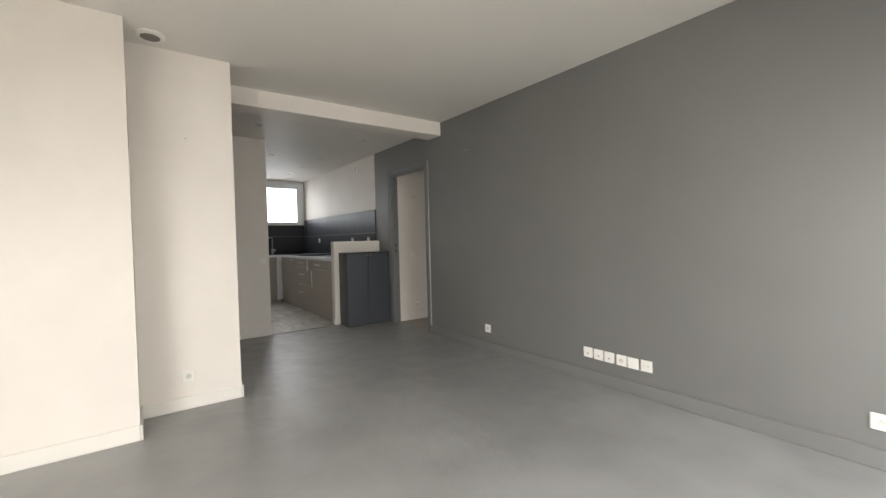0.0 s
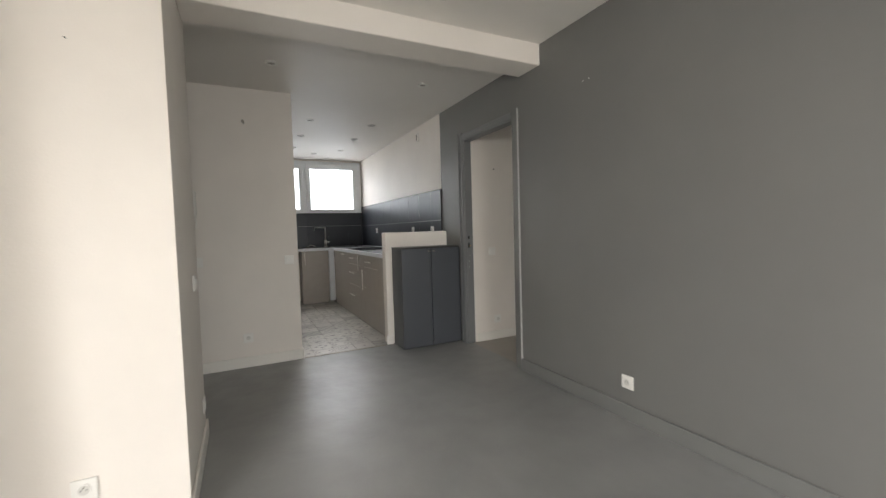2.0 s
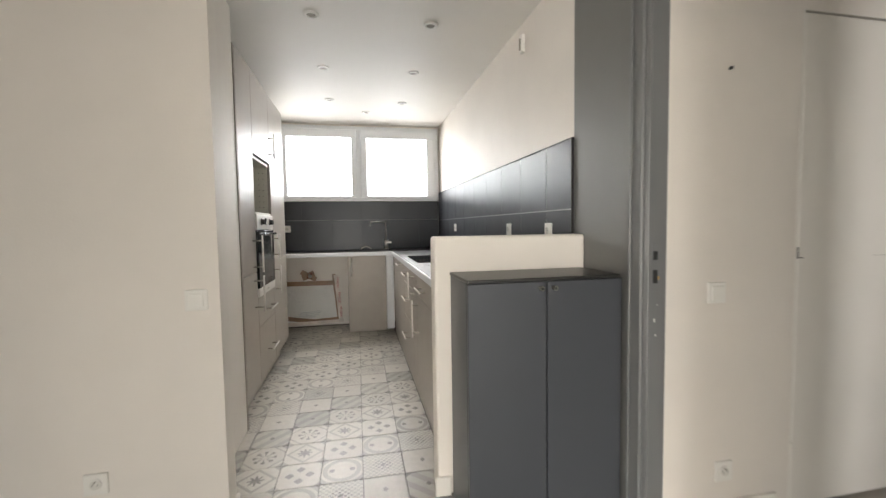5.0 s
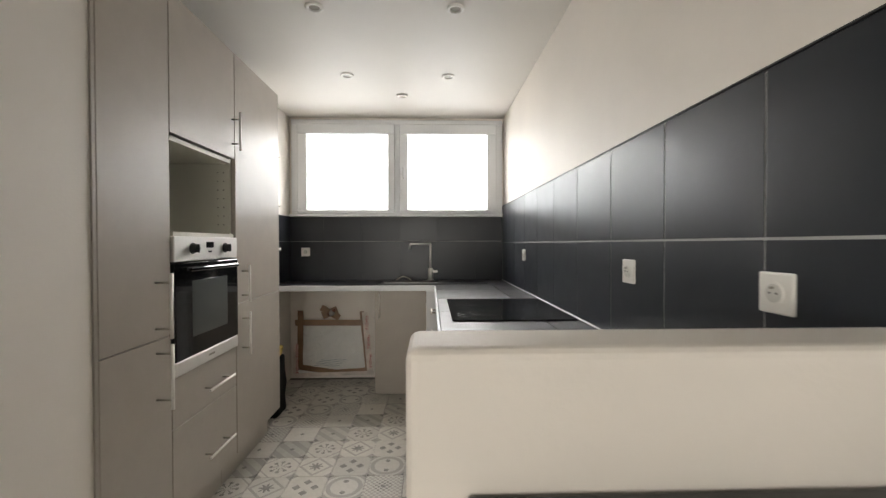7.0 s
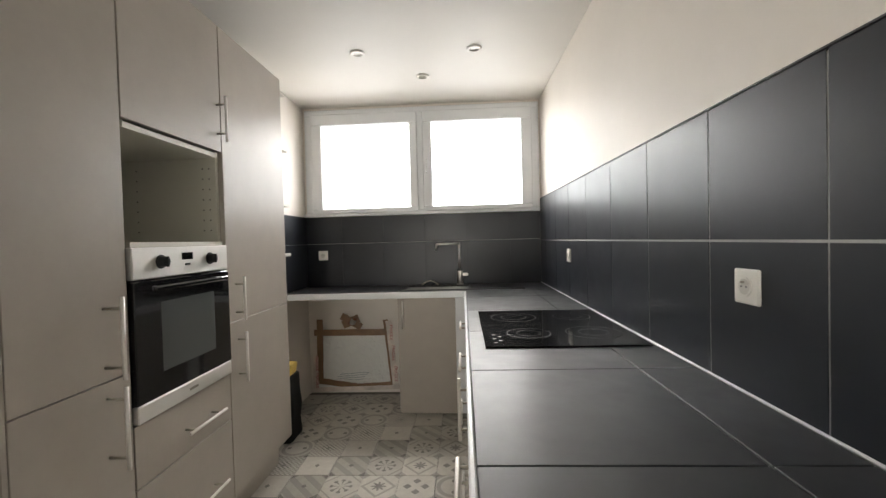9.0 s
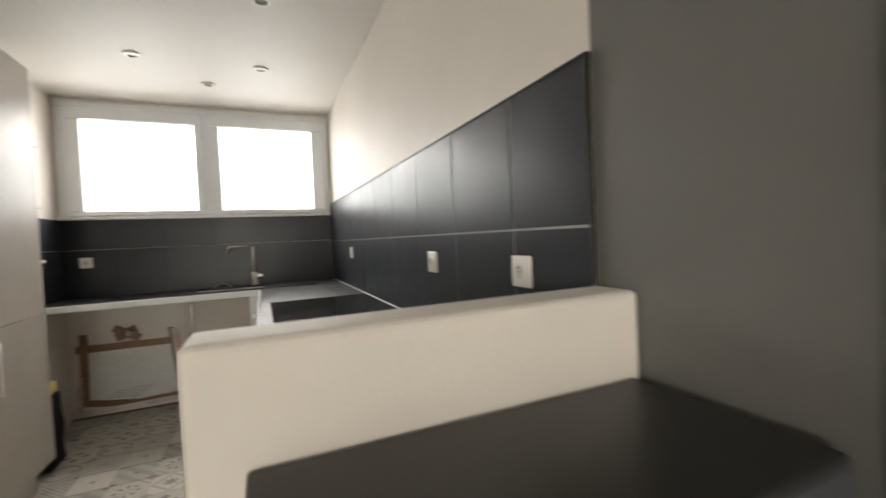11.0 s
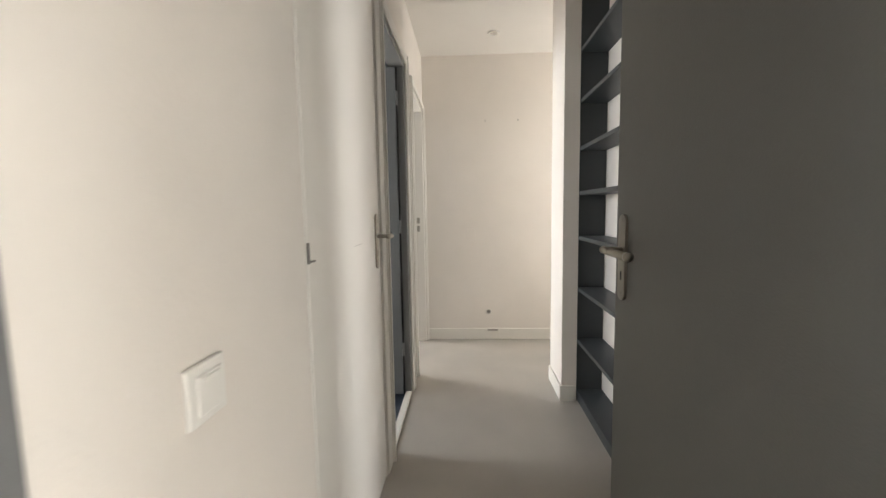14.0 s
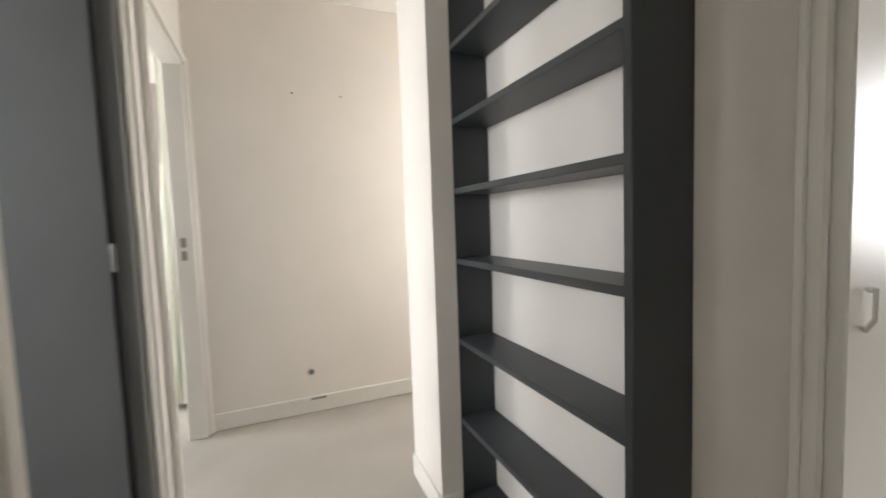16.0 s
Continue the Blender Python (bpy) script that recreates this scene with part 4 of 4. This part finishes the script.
def carcass(t, x0, x1, y0, y1, z0, z1, m):
    w = 0.017
    for n, b in (("side_panel", (x0, x1, y0, y0 + w, z0, z1)), ("side_panel", (x0, x1, y1 - w, y1, z0, z1)), ("top_panel", (x0, x1, y0 + w, y1 - w, z1 - w, z1)),
                 ("bottom_panel", (x0, x1, y0 + w, y1 - w, z0, z0 + w)), ("back_panel", (x0, x0 + 0.008, y0 + w, y1 - w, z0 + w, z1 - w))):
        part(n, box(B(), *b), m, t)


def plinth(t, x0, x1, y0, y1, h):
    part("plinth", box(B(), x0, x1, y0, y1, 0.0, h), TAUPE, t)


# tall units
t = thing("filler_panel", (FX - 0.02, 0.864, 0.0), "narrow taupe filler strip beside the tall unit", "panel")
part("strip", box(B(), FX - 0.035, FX - 0.001, 0.8675, 0.8815, 0.0, 2.28, bevel=0.001), TAUPE, t)
t = thing("tall_cabinet", (-2.0, 1.06, 0.0), "narrow tall taupe larder cabinet with two doors", "cabinet", "kitchen units")
plinth(t, FX - 0.10, FX - 0.085, 0.882, 1.236, 0.17)
carcass(t, -2.30, FX - 0.021, 0.882, 1.236, 0.17, 2.28, TAUPEIN)
dr = part("door", box(B(), FX - 0.02, FX, 0.8835, 1.2355, 0.922, 2.278, bevel=0.0015), TAUPE, t)
bar_handle(dr, (FX, 1.146, 0.928), (FX, 1.146, 1.171), (1, 0, 0), off=0.060)
dr = part("door", box(B(), FX - 0.02, FX, 0.8835, 1.2355, 0.172, 0.918, bevel=0.0015), TAUPE, t)
bar_handle(dr, (FX, 1.148, 0.662), (FX, 1.148, 0.906), (1, 0, 0), off=0.060)

t = thing("oven_cabinet", (-2.0, 1.51, 0.0), "tall taupe cabinet with open niche, oven and drawers", "cabinet", "kitchen units")
plinth(t, FX - 0.10, FX - 0.085, 1.2395, 1.777, 0.17)
carcass(t, -2.30, FX - 0.021, 1.2395, 1.777, 0.17, 2.28, TAUPEIN)
part("shelf", box(B(), -2.29, FX - 0.002, 1.2575, 1.759, 1.314, 1.33), TAUPEIN, t)
part("shelf", box(B(), -2.29, FX - 0.012, 1.2575, 1.759, 1.695, 1.714), TAUPEIN, t)
for x in (-2.10, -1.80, -1.77):
    for k in range(7):
        part("peg_hole", rod(B(), (x, 1.7597, 1.38 + 0.045 * k), (x, 1.7588, 1.38 + 0.045 * k), 0.003, 8), SHADOWHOLE, t)
dr = part("door", box(B(), FX - 0.02, FX, 1.241, 1.7755, 1.722, 2.278, bevel=0.0015), TAUPE, t)
bar_handle(dr, (FX, 1.748, 1.762), (FX, 1.748, 1.957), (1, 0, 0))
for z0, z1, hz in ((0.540, 0.742, 0.628), (0.172, 0.536, 0.325)):
    dr = part("drawer", box(B(), FX - 0.02, FX, 1.241, 1.7755, z0, z1, bevel=0.0015), TAUPE, t)
    bar_handle(dr, (FX, 1.44, hz), (FX, 1.67, hz), (1, 0, 0))

t = thing("oven", (-1.98, 1.51, 0.745), "built-in steel oven with a black glass door", "oven")
part("oven_body", box(B(), -2.27, FX - 0.012, 1.262, 1.755, 0.752, 1.310), BLACK, t)
cpn = part("control_panel", box(B(), FX - 0.011, FX + 0.010, 1.2455, 1.772, 1.208, 1.313, bevel=0.003), PANEL, t, "brushed steel control panel")
for y in (1.37, 1.645):
    bm = B()
    rod(bm, (FX + 0.0105, y, 1.262), (FX + 0.014, y, 1.262), 0.024, 20)
    rod(bm, (FX + 0.014, y, 1.262), (FX + 0.034, y, 1.262), 0.019, 20, r2=0.017)
    box(bm, FX + 0.034, FX + 0.040, y - 0.004, y + 0.004, 1.244, 1.280, bevel=0.001)
    part("knob", bm, BLACK, cpn, "black turning knob")
part("display", box(B(), FX + 0.0095, FX + 0.0112, 1.478, 1.54, 1.264, 1.290), BLACKGLASS, cpn, "dark clock display")
part("button", box(B(), FX + 0.0095, FX + 0.0125, 1.495, 1.523, 1.242, 1.250, bevel=0.001), BLACK, cpn)
od = part("oven_door", box(B(), FX - 0.011, FX + 0.013, 1.2455, 1.772, 0.805, 1.202, bevel=0.003), BLACKGLASS, t, "black glass door")
part("door_window", box(B(), FX + 0.0125, FX + 0.0138, 1.36, 1.66, 0.885, 1.125, bevel=0.0005), OVENWIN, od, "grey see-through pane")
part("oven_handle", box(B(), FX + 0.034, FX + 0.046, 1.30, 1.72, 1.166, 1.184, bevel=0.005), BLACKGLASS, od)
for y in (1.33, 1.69):
    part("handle_post", box(B(), FX + 0.0135, FX + 0.0335, y - 0.008, y + 0.008, 1.168, 1.182), BLACK, od)
strip = part("lower_strip", box(B(), FX - 0.011, FX + 0.012, 1.2455, 1.772, 0.746, 0.803, bevel=0.003), PANEL, t, "brushed steel lower strip")
part("maker_mark", box(B(), FX + 0.0118, FX + 0.0128, 1.49, 1.54, 0.770, 0.779), DULLSTEEL, strip)

t = thing("tall_cabinet", (-2.0, 2.09, 0.0), "wide tall taupe cabinet with two doors", "cabinet", "kitchen units")
plinth(t, FX - 0.10, FX - 0.085, 1.780, 2.394, 0.17)
carcass(t, -2.30, FX - 0.021, 1.780, 2.394, 0.17, 2.28, TAUPE)
dr = part("door", box(B(), FX - 0.02, FX, 1.7815, 2.3935, 0.966, 2.278, bevel=0.0015), TAUPE, t)
bar_handle(dr, (FX, 1.845, 0.938 + 0.03), (FX, 1.845, 1.168), (1, 0, 0))
dr = part("door", box(B(), FX - 0.02, FX, 1.7815, 2.3935, 0.172, 0.962, bevel=0.0015), TAUPE, t)
bar_handle(dr, (FX, 1.85, 0.682), (FX, 1.85, 0.912), (1, 0, 0))

t = thing("open_shelf", (-1.9, 2.52, 1.24), "open taupe end shelf with white edged boards", "shelf unit")
part("back_panel", box(B(), -2.029, -2.012, 2.398, 2.66, 1.235, 2.27), TAUPE, t)
part("side_panel", box(B(), -2.012, FX - 0.03, 2.398, 2.414, 1.235, 2.27), TAUPE, t)
for z in (1.232, 1.553, 1.911, 2.27):
    part("board", box(B(), -2.012, -1.80, 2.414, 2.66, z, z + 0.018, bevel=0.002), TAUPEIN, t, "pale edged shelf board")

# base units under the worktop
BX = -0.648


def base_unit(y0, y1, label, fronts):
    t = thing("base_cabinet", (-0.34, (y0 + y1) / 2, 0.0), label, "cabinet", "kitchen units")
    plinth(t, BX + 0.006, BX + 0.020, y0, y1, 0.145)
    part("body", box(B(), BX + 0.021, -0.02, y0 + 0.001, y1 - 0.001, 0.145, 0.883), TAUPE, t)
    for nm, z0, z1, hd in fronts:
        f = part(nm, box(B(), BX, BX + 0.02, y0 + 0.0015, y1 - 0.0015, z0, z1, bevel=0.0015), TAUPE, t)
        if hd:
            bar_handle(f, (BX, hd[0], hd[2]), (BX, hd[1], hd[3]), (-1, 0, 0))


base_unit(0.14, 0.54, "taupe base cabinet front beside the low wall", [("door", 0.147, 0.882, None)])
base_unit(0.54, 1.14, "taupe base cabinet with one drawer and door", [("drawer", 0.735, 0.882, (0.70, 0.93, 0.81, 0.81)), ("door", 0.147, 0.731, (1.08, 1.08, 0.44, 0.70))])
base_unit(1.14, 1.34, "narrow taupe pull-out base cabinet", [("door", 0.147, 0.882, (1.28, 1.28, 0.68, 0.875))])
base_unit(1.34, 1.95, "taupe base cabinet with three drawers", [("drawer", 0.735, 0.882, (1.53, 1.76, 0.82, 0.82)), ("drawer", 0.442, 0.731, (1.53, 1.76, 0.62, 0.62)), ("drawer", 0.147, 0.438, (1.53, 1.76, 0.31, 0.31))])
base_unit(1.95, 2.55, "taupe base cabinet with one wide door", [("door", 0.147, 0.882, (2.08, 2.26, 0.855, 0.855))])
base_unit(2.55, 2.985, "plain taupe corner base cabinet", [("door", 0.147, 0.882, None)])
t = thing("corner_post", (-0.69, 3.03, 0.0), "white corner filler post between base cabinets", "panel")
part("strip", box(B(), -0.735, -0.652, 2.988, 3.05, 0.04, 0.884), PVC, t)
t = thing("sink_cabinet", (-0.95, 3.25, 0.0), "taupe sink base cabinet with a vertical handle", "cabinet", "kitchen units")
part("body", box(B(), -1.165, -0.74, 3.072, 3.40, 0.03, 0.884), TAUPE, t)
dr = part("door", box(B(), -1.168, -0.738, 3.05, 3.0715, 0.03, 0.883, bevel=0.0015), TAUPE, t)
bar_handle(dr, (-1.125, 3.05, 0.66), (-1.125, 3.05, 0.868), (0, -1, 0))
part("plinth", box(B(), -1.165, -0.74, 3.09, 3.10, 0.0, 0.03), TAUPE, t)

# taped plastic sheet below the worktop
t = thing("taped_sheet", (-1.6, 3.52, 0.06), "plastic sheet taped over a hole in the wall", "plastic sheet")
bm = B()
nx, nz = 26, 18
grid = [[bm.verts.new((-1.955 + 0.66 * i / nx, 3.518 - 0.012 * math.sin(math.pi * i / nx) * math.sin(math.pi * k / nz) - 0.006 * noise.noise((i * 0.35, k * 0.35, 0)) - 0.006, 0.055 + 0.50 * k / nz)) for i in range(nx + 1)] for k in range(nz + 1)]
for k in range(nz):
    for i in range(nx):
        bm.faces.new((grid[k][i], grid[k][i + 1], grid[k + 1][i + 1], grid[k + 1][i]))
part("sheet", bm, SHEET, t, "crumpled translucent sheet", smooth=True)


def tape(x0, z0, x1, z1, w, m, y=3.503, lab="strip of brown packing tape"):
    bm = B()
    d = Vector((x1 - x0, 0, z1 - z0))
    n = 16
    sd = Vector((-d.z, 0, d.x)).normalized() * (w / 2)
    rows = []
    for i in range(n + 1):
        p = Vector((x0, y, z0)) + d * (i / n)
        j = noise.noise((x0 * 7 + i * 0.6, z0 * 5, w * 30)) * 0.007
        rows.append([bm.verts.new(p + sd * (1 + j * 18) + Vector((0, j * 0.6, 0))), bm.verts.new(p - sd * (1 - j * 14) + Vector((0, -j * 0.5, 0)))])
    for a, b in zip(rows, rows[1:]):
        bm.faces.new((a[0], b[0], b[1], a[1]))
    ext = bmesh.ops.extrude_face_region(bm, geom=list(bm.faces))
    bmesh.ops.translate(bm, vec=(0, 0.0015, 0), verts=[v for v in ext["geom"] if isinstance(v, bmesh.types.BMVert)])
    return part("tape", bm, m, t, lab)


tape(-1.98, 0.535, -1.30, 0.53, 0.055, CARD)
tape(-1.935, 0.11, -1.925, 0.65, 0.055, CARD, 3.4995)
tape(-1.298, 0.09, -1.352, 0.64, 0.042, CARD, 3.4995)
tape(-1.945, 0.115, -1.62, 0.066, 0.05, CARD, 3.4995)
tape(-1.66, 0.068, -1.30, 0.088, 0.032, CARD, 3.4985)
tape(-1.975, 0.05, -1.97, 0.33, 0.045, REDTAPE, 3.496, "white tape printed in red")
tape(-1.275, 0.06, -1.325, 0.63, 0.052, REDTAPE, 3.496, "white tape printed in red")
tape(-1.98, 0.04, -1.24, 0.055, 0.035, REDTAPE, 3.496, "white tape printed in red")
tape(-1.72, 0.60, -1.58, 0.66, 0.07, CARD, 3.492)
tape(-1.73, 0.68, -1.56, 0.58, 0.06, CARD, 3.489)
for k in range(5):
    fc = bpy.data.curves.new("tape_word", "FONT")
    fc.body, fc.size, fc.extrude, fc.align_x = "FRAGILE", 0.036, 0.0006, "CENTER"
    f = new("tape_word", fc)
    f.data.materials.append(REDINK)
    f.parent = t
    f.matrix_parent_inverse = Matrix.Translation(-Vector((1.6 * -1, 3.52, 0.06)))
    f.matrix_basis = pose(-1.283 - 0.016 * k, 3.4935, 0.17 + 0.18 * k, 90, 90, 0) if k < 3 else pose(-1.972, 3.4935, 0.12 + 0.15 * (k - 3), 90, 90, 0)
for k in range(4):
    bm = B()
    pr = None
    for i in range(9):
        p = Vector((-1.80 + 0.03 * i + 0.02 * k, 3.490, 0.13 + 0.018 * k + 0.006 * math.sin(i * 0.8 + k)))
        if pr:
            rod(bm, pr, p, 0.0016, 6)
        pr = p
    part("pen_line", bm, INK, t, "faint hand-drawn blue grey line")
t = thing("water_pipe", (-1.64, 3.50, 0.62), "stub of rusty pipe with chrome cap on the wall", "pipe")
part("stub", rod(B(), (-1.645, 3.529, 0.622), (-1.645, 3.47, 0.622), 0.022, 16), RUST, t, smooth=True)
part("cap", rod(B(), (-1.63, 3.485, 0.627), (-1.63, 3.45, 0.627), 0.026, 18, r2=0.02), STEEL, t, "chrome cap", smooth=True)
part("pipe_run", rod(B(), (-1.645, 3.48, 0.625), (-1.60, 3.475, 0.66), 0.012, 12), RUST, t, smooth=True)

# bag on the floor
t = thing("charcoal_bag", (-1.86, 2.72, 0.0), "upright black paper bag with a yellow folded top", "bag")
bm = B()
box(bm, -1.945, -1.815, 2.60, 2.79, 0.0, 0.44, bevel=0.025, seg=3)
bmesh.ops.subdivide_edges(bm, edges=list(bm.edges), cuts=3, use_grid_fill=True)
for v in bm.verts:
    k = noise.noise(v.co * 11) * 0.02
    if v.co.z > 0.01:
        v.co += Vector((k, -k * 0.6, k * 0.4))
part("bag_body", bm, mat("black paper", (0.006, 0.006, 0.006), 0.6, spec=0.25), t, smooth=True)
bm = B()
box(bm, -1.925, -1.835, 2.66, 2.77, 0.425, 0.50, bevel=0.015, seg=2)
for v in bm.verts:
    if v.co.z > 0.47:
        v.co.y += 0.03
part("bag_top", bm, YELLOW, t, "yellow folded paper")

# ---- grey cupboard in front of the low wall ----
t = thing("low_cupboard", (-0.335, -0.13, 0.0), "slate grey lacquered cupboard with two doors", "cupboard")
part("body", box(B(), -0.655, -0.012, -0.255, 0.010, 0.008, 0.998, bevel=0.002), LACQUER, t)
part("cupboard_top", box(B(), -0.656, -0.024, -0.2765, 0.022, 0.9985, 1.012, bevel=0.003), LACQTOP, t, "dark satin top board")
part("base_edge", box(B(), -0.65, -0.016, -0.25, 0.0, 0.0, 0.008), BLACK, t)
for x0, x1, kx in ((-0.6545, -0.3395, -0.366), (-0.3335, -0.0125, -0.312)):
    dr = part("door", box(B(), x0, x1, -0.275, -0.2555, 0.010, 0.996, bevel=0.002), LACQUER, t)
    bm = B()
    rod(bm, (kx, -0.2755, 0.972), (kx, -0.288, 0.972), 0.006, 14)
    rod(bm, (kx, -0.283, 0.972), (kx, -0.300, 0.972), 0.0088, 20)
    knob = part("knob", bm, DULLSTEEL, dr, "small round metal knob", smooth=False)
    # dark disc paints the shade in the knob's hollow end
    part("knob_hollow_shade", rod(B(), (kx, -0.3002, 0.972), (kx, -0.3008, 0.972), 0.0058, 16), SHADOWHOLE, knob, "dark disc for the shade in the hollow end")

# ---- corridor bookshelf ----
t = thing("bookshelf", (1.85, -1.49, 0.0), "dark grey painted open bookshelf, empty, against white wall", "bookshelf")
SH = mat("dark petrol grey paint", (0.045, 0.052, 0.056), 0.42, var=0.05, stain=0.05, bump=0.03)
part("side_panel", box(B(), 1.414, 1.437, -1.568, -1.402, 0.0, 2.474, bevel=0.002), SH, t)
part("side_panel", box(B(), 2.259, 2.2755, -1.568, -1.415, 0.0, 2.474, bevel=0.002), SH, t)
for z in (0.069, 0.386, 0.70, 1.007, 1.267, 1.521, 1.786, 2.066):
    part("shelf_board", box(B(), 1.4375, 2.2585, -1.568, -1.413, z - 0.022, z, bevel=0.002), SH, t)
part("plinth", box(B(), 1.4375, 2.2585, -1.435, -1.42, 0.0, 0.046), SH, t)

# ---- curtain in the small bedroom ----
bm = B()
n, mz = 64, 30
rows = []
for k in range(mz + 1):
    z = 0.03 + 2.27 * k / mz
    girth = 0.86 + 0.22 * math.sin(z * 2.1 + 0.6) + 0.55 * max(0.0, 0.45 - z)
    ring = []
    for i in range(n):
        a = 2 * math.pi * i / n
        r = (1.0 + 0.16 * math.sin(7 * a + 0.7 * math.sin(z * 2.3)) + 0.09 * math.sin(13 * a + z * 1.7) + 0.10 * noise.noise((math.cos(a) * 2, math.sin(a) * 2, z * (5 if z < 0.5 else 1.6)))) * girth
        ring.append(bm.verts.new((3.97 + 0.085 * r * math.cos(a), -0.205 + 0.064 * r * math.sin(a) + 0.05 * (1.0 - z / 2.3) ** 1.5, z)))
    rows.append(ring)
for p, q in zip(rows, rows[1:]):
    for i in range(n):
        bm.faces.new((p[i], p[(i + 1) % n], q[(i + 1) % n], q[i]))
t = thing("curtain", (4.05, -0.12, 0.04), "long pale curtain with creased hem, hanging free", "curtain")
part("fabric", bm, CURTAIN, t, smooth=True)
part("rail", rod(B(), (3.72, -0.2, 2.30), (4.38, -0.2, 2.30), 0.012, 12), WHITETRIM, t, "white curtain rail")
t = thing("wardrobe", (4.6, -0.13, 0.0), "tall plain grey mauve wardrobe behind the curtain", "wardrobe")
part("side_panel", box(B(), 4.40, 4.42, -0.296, 0.03, 0.0, 2.2, bevel=0.002), MAUVE, t)
part("body", box(B(), 4.4205, 5.2, -0.296, 0.01, 0.05, 2.18, bevel=0.002), MAUVE, t)
part("plinth", box(B(), 4.45, 5.19, -0.29, 0.0, 0.0, 0.05), BLACK, t)

# ---- tiles on the kitchen walls ----
def wall_tiles(parent, cells, m, bevel=0.0015):
    for b in cells:
        part("tile", box(B(), *b, bevel=bevel), m, parent)


g = 0.0021
right = bpy.data.objects["wall_kitchen_right"]
bed = part("tile_bed", box(B(), -0.0088, 0.0015, 0.128, 3.528, TOP - 0.003, 1.628), GROUT, right, "pale grout behind the dark tiles")
cols = [0.130, 0.411, 0.775, 1.134, 1.498, 1.862, 2.226, 2.590, 2.954, 3.318, 3.516]
cells = []
for a, b in zip(cols, cols[1:]):
    cells.append((-0.010, -0.0085, a + g, b - g, TOP - 0.002, 1.2865))
    cells.append((-0.010, -0.0085, a + g, b - g, 1.2925, 1.634))
wall_tiles(right, cells, SLATE)
part("tile_trim", box(B(), -0.014, 0.0, 0.1255, 0.1295, 1.169, 1.640, bevel=0.001), IRON, right, "dark metal tile edge")
part("tile_trim", box(B(), -0.013, 0.0015, 0.1295, 3.516, 1.6345, 1.640, bevel=0.001), IRON, right, "dark metal tile edge")
part("joint_bead", box(B(), -0.0165, -0.0102, 0.132, 3.516, TOP + 0.0005, TOP + 0.007, bevel=0.002), PVC, right, "white silicone joint along the worktop")
back = bpy.data.objects["wall_kitchen_back"]
part("tile_bed", box(B(), -2.028, -0.0105, 3.524, 3.5295, TOP - 0.003, 1.534), DARKGROUT, back)
cols = [-2.026, -1.71, -1.35, -0.99, -0.63, -0.27, -0.0125]
cells = []
for a, b in zip(cols, cols[1:]):
    cells.append((a + g * 0.3, b - g * 0.3, 3.520, 3.524, TOP + 0.001, 1.3003))
    cells.append((a + g * 0.3, b - g * 0.3, 3.520, 3.524, 1.3042, 1.5345))
wall_tiles(back, cells, SLATE, 0.0006)
part("joint_line", box(B(), -2.0255, -0.013, 3.5212, 3.5238, 1.3006, 1.3039), GROUT, back, "pale horizontal grout line")
left = bpy.data.objects["wall_kitchen_left"]
part("tile_bed", box(B(), -2.0295, -2.024, 3.0, 3.519, TOP + 0.001, 1.535), GROUT, left)
wall_tiles(left, [(-2.024, -2.020, 3.0, 3.517, TOP + 0.002, 1.299), (-2.024, -2.020, 3.0, 3.517, 1.304, 1.536)], SLATE)

# ---- cement floor tiles ----
floor_k = bpy.data.objects["floor_kitchen"]
S = 0.2035
meshes = []
for k in range(7):
    bm = B()
    h = S / 2 - 0.0012
    box(bm, -h, h, -h, h, -0.008, 0.0, bevel=0.0012)
    me = bpy.data.meshes.new("floor_tile")
    bm.to_mesh(me)
    bm.free()
    me.materials.append(motif(k))
    meshes.append(me)
for iy in range(17):
    for ix in range(7):
        x, y = -0.735 - S * (ix + 0.5) + 0.09, 0.023 + S * (iy + 0.5)
        ob = new("floor_tile", meshes[(6 - ix - iy) % 7])
        ob.parent = floor_k
        ob.matrix_basis = pose(x, y, 0.0, 0, 0, 90 * ((ix * 3 + iy * 5) % 4))
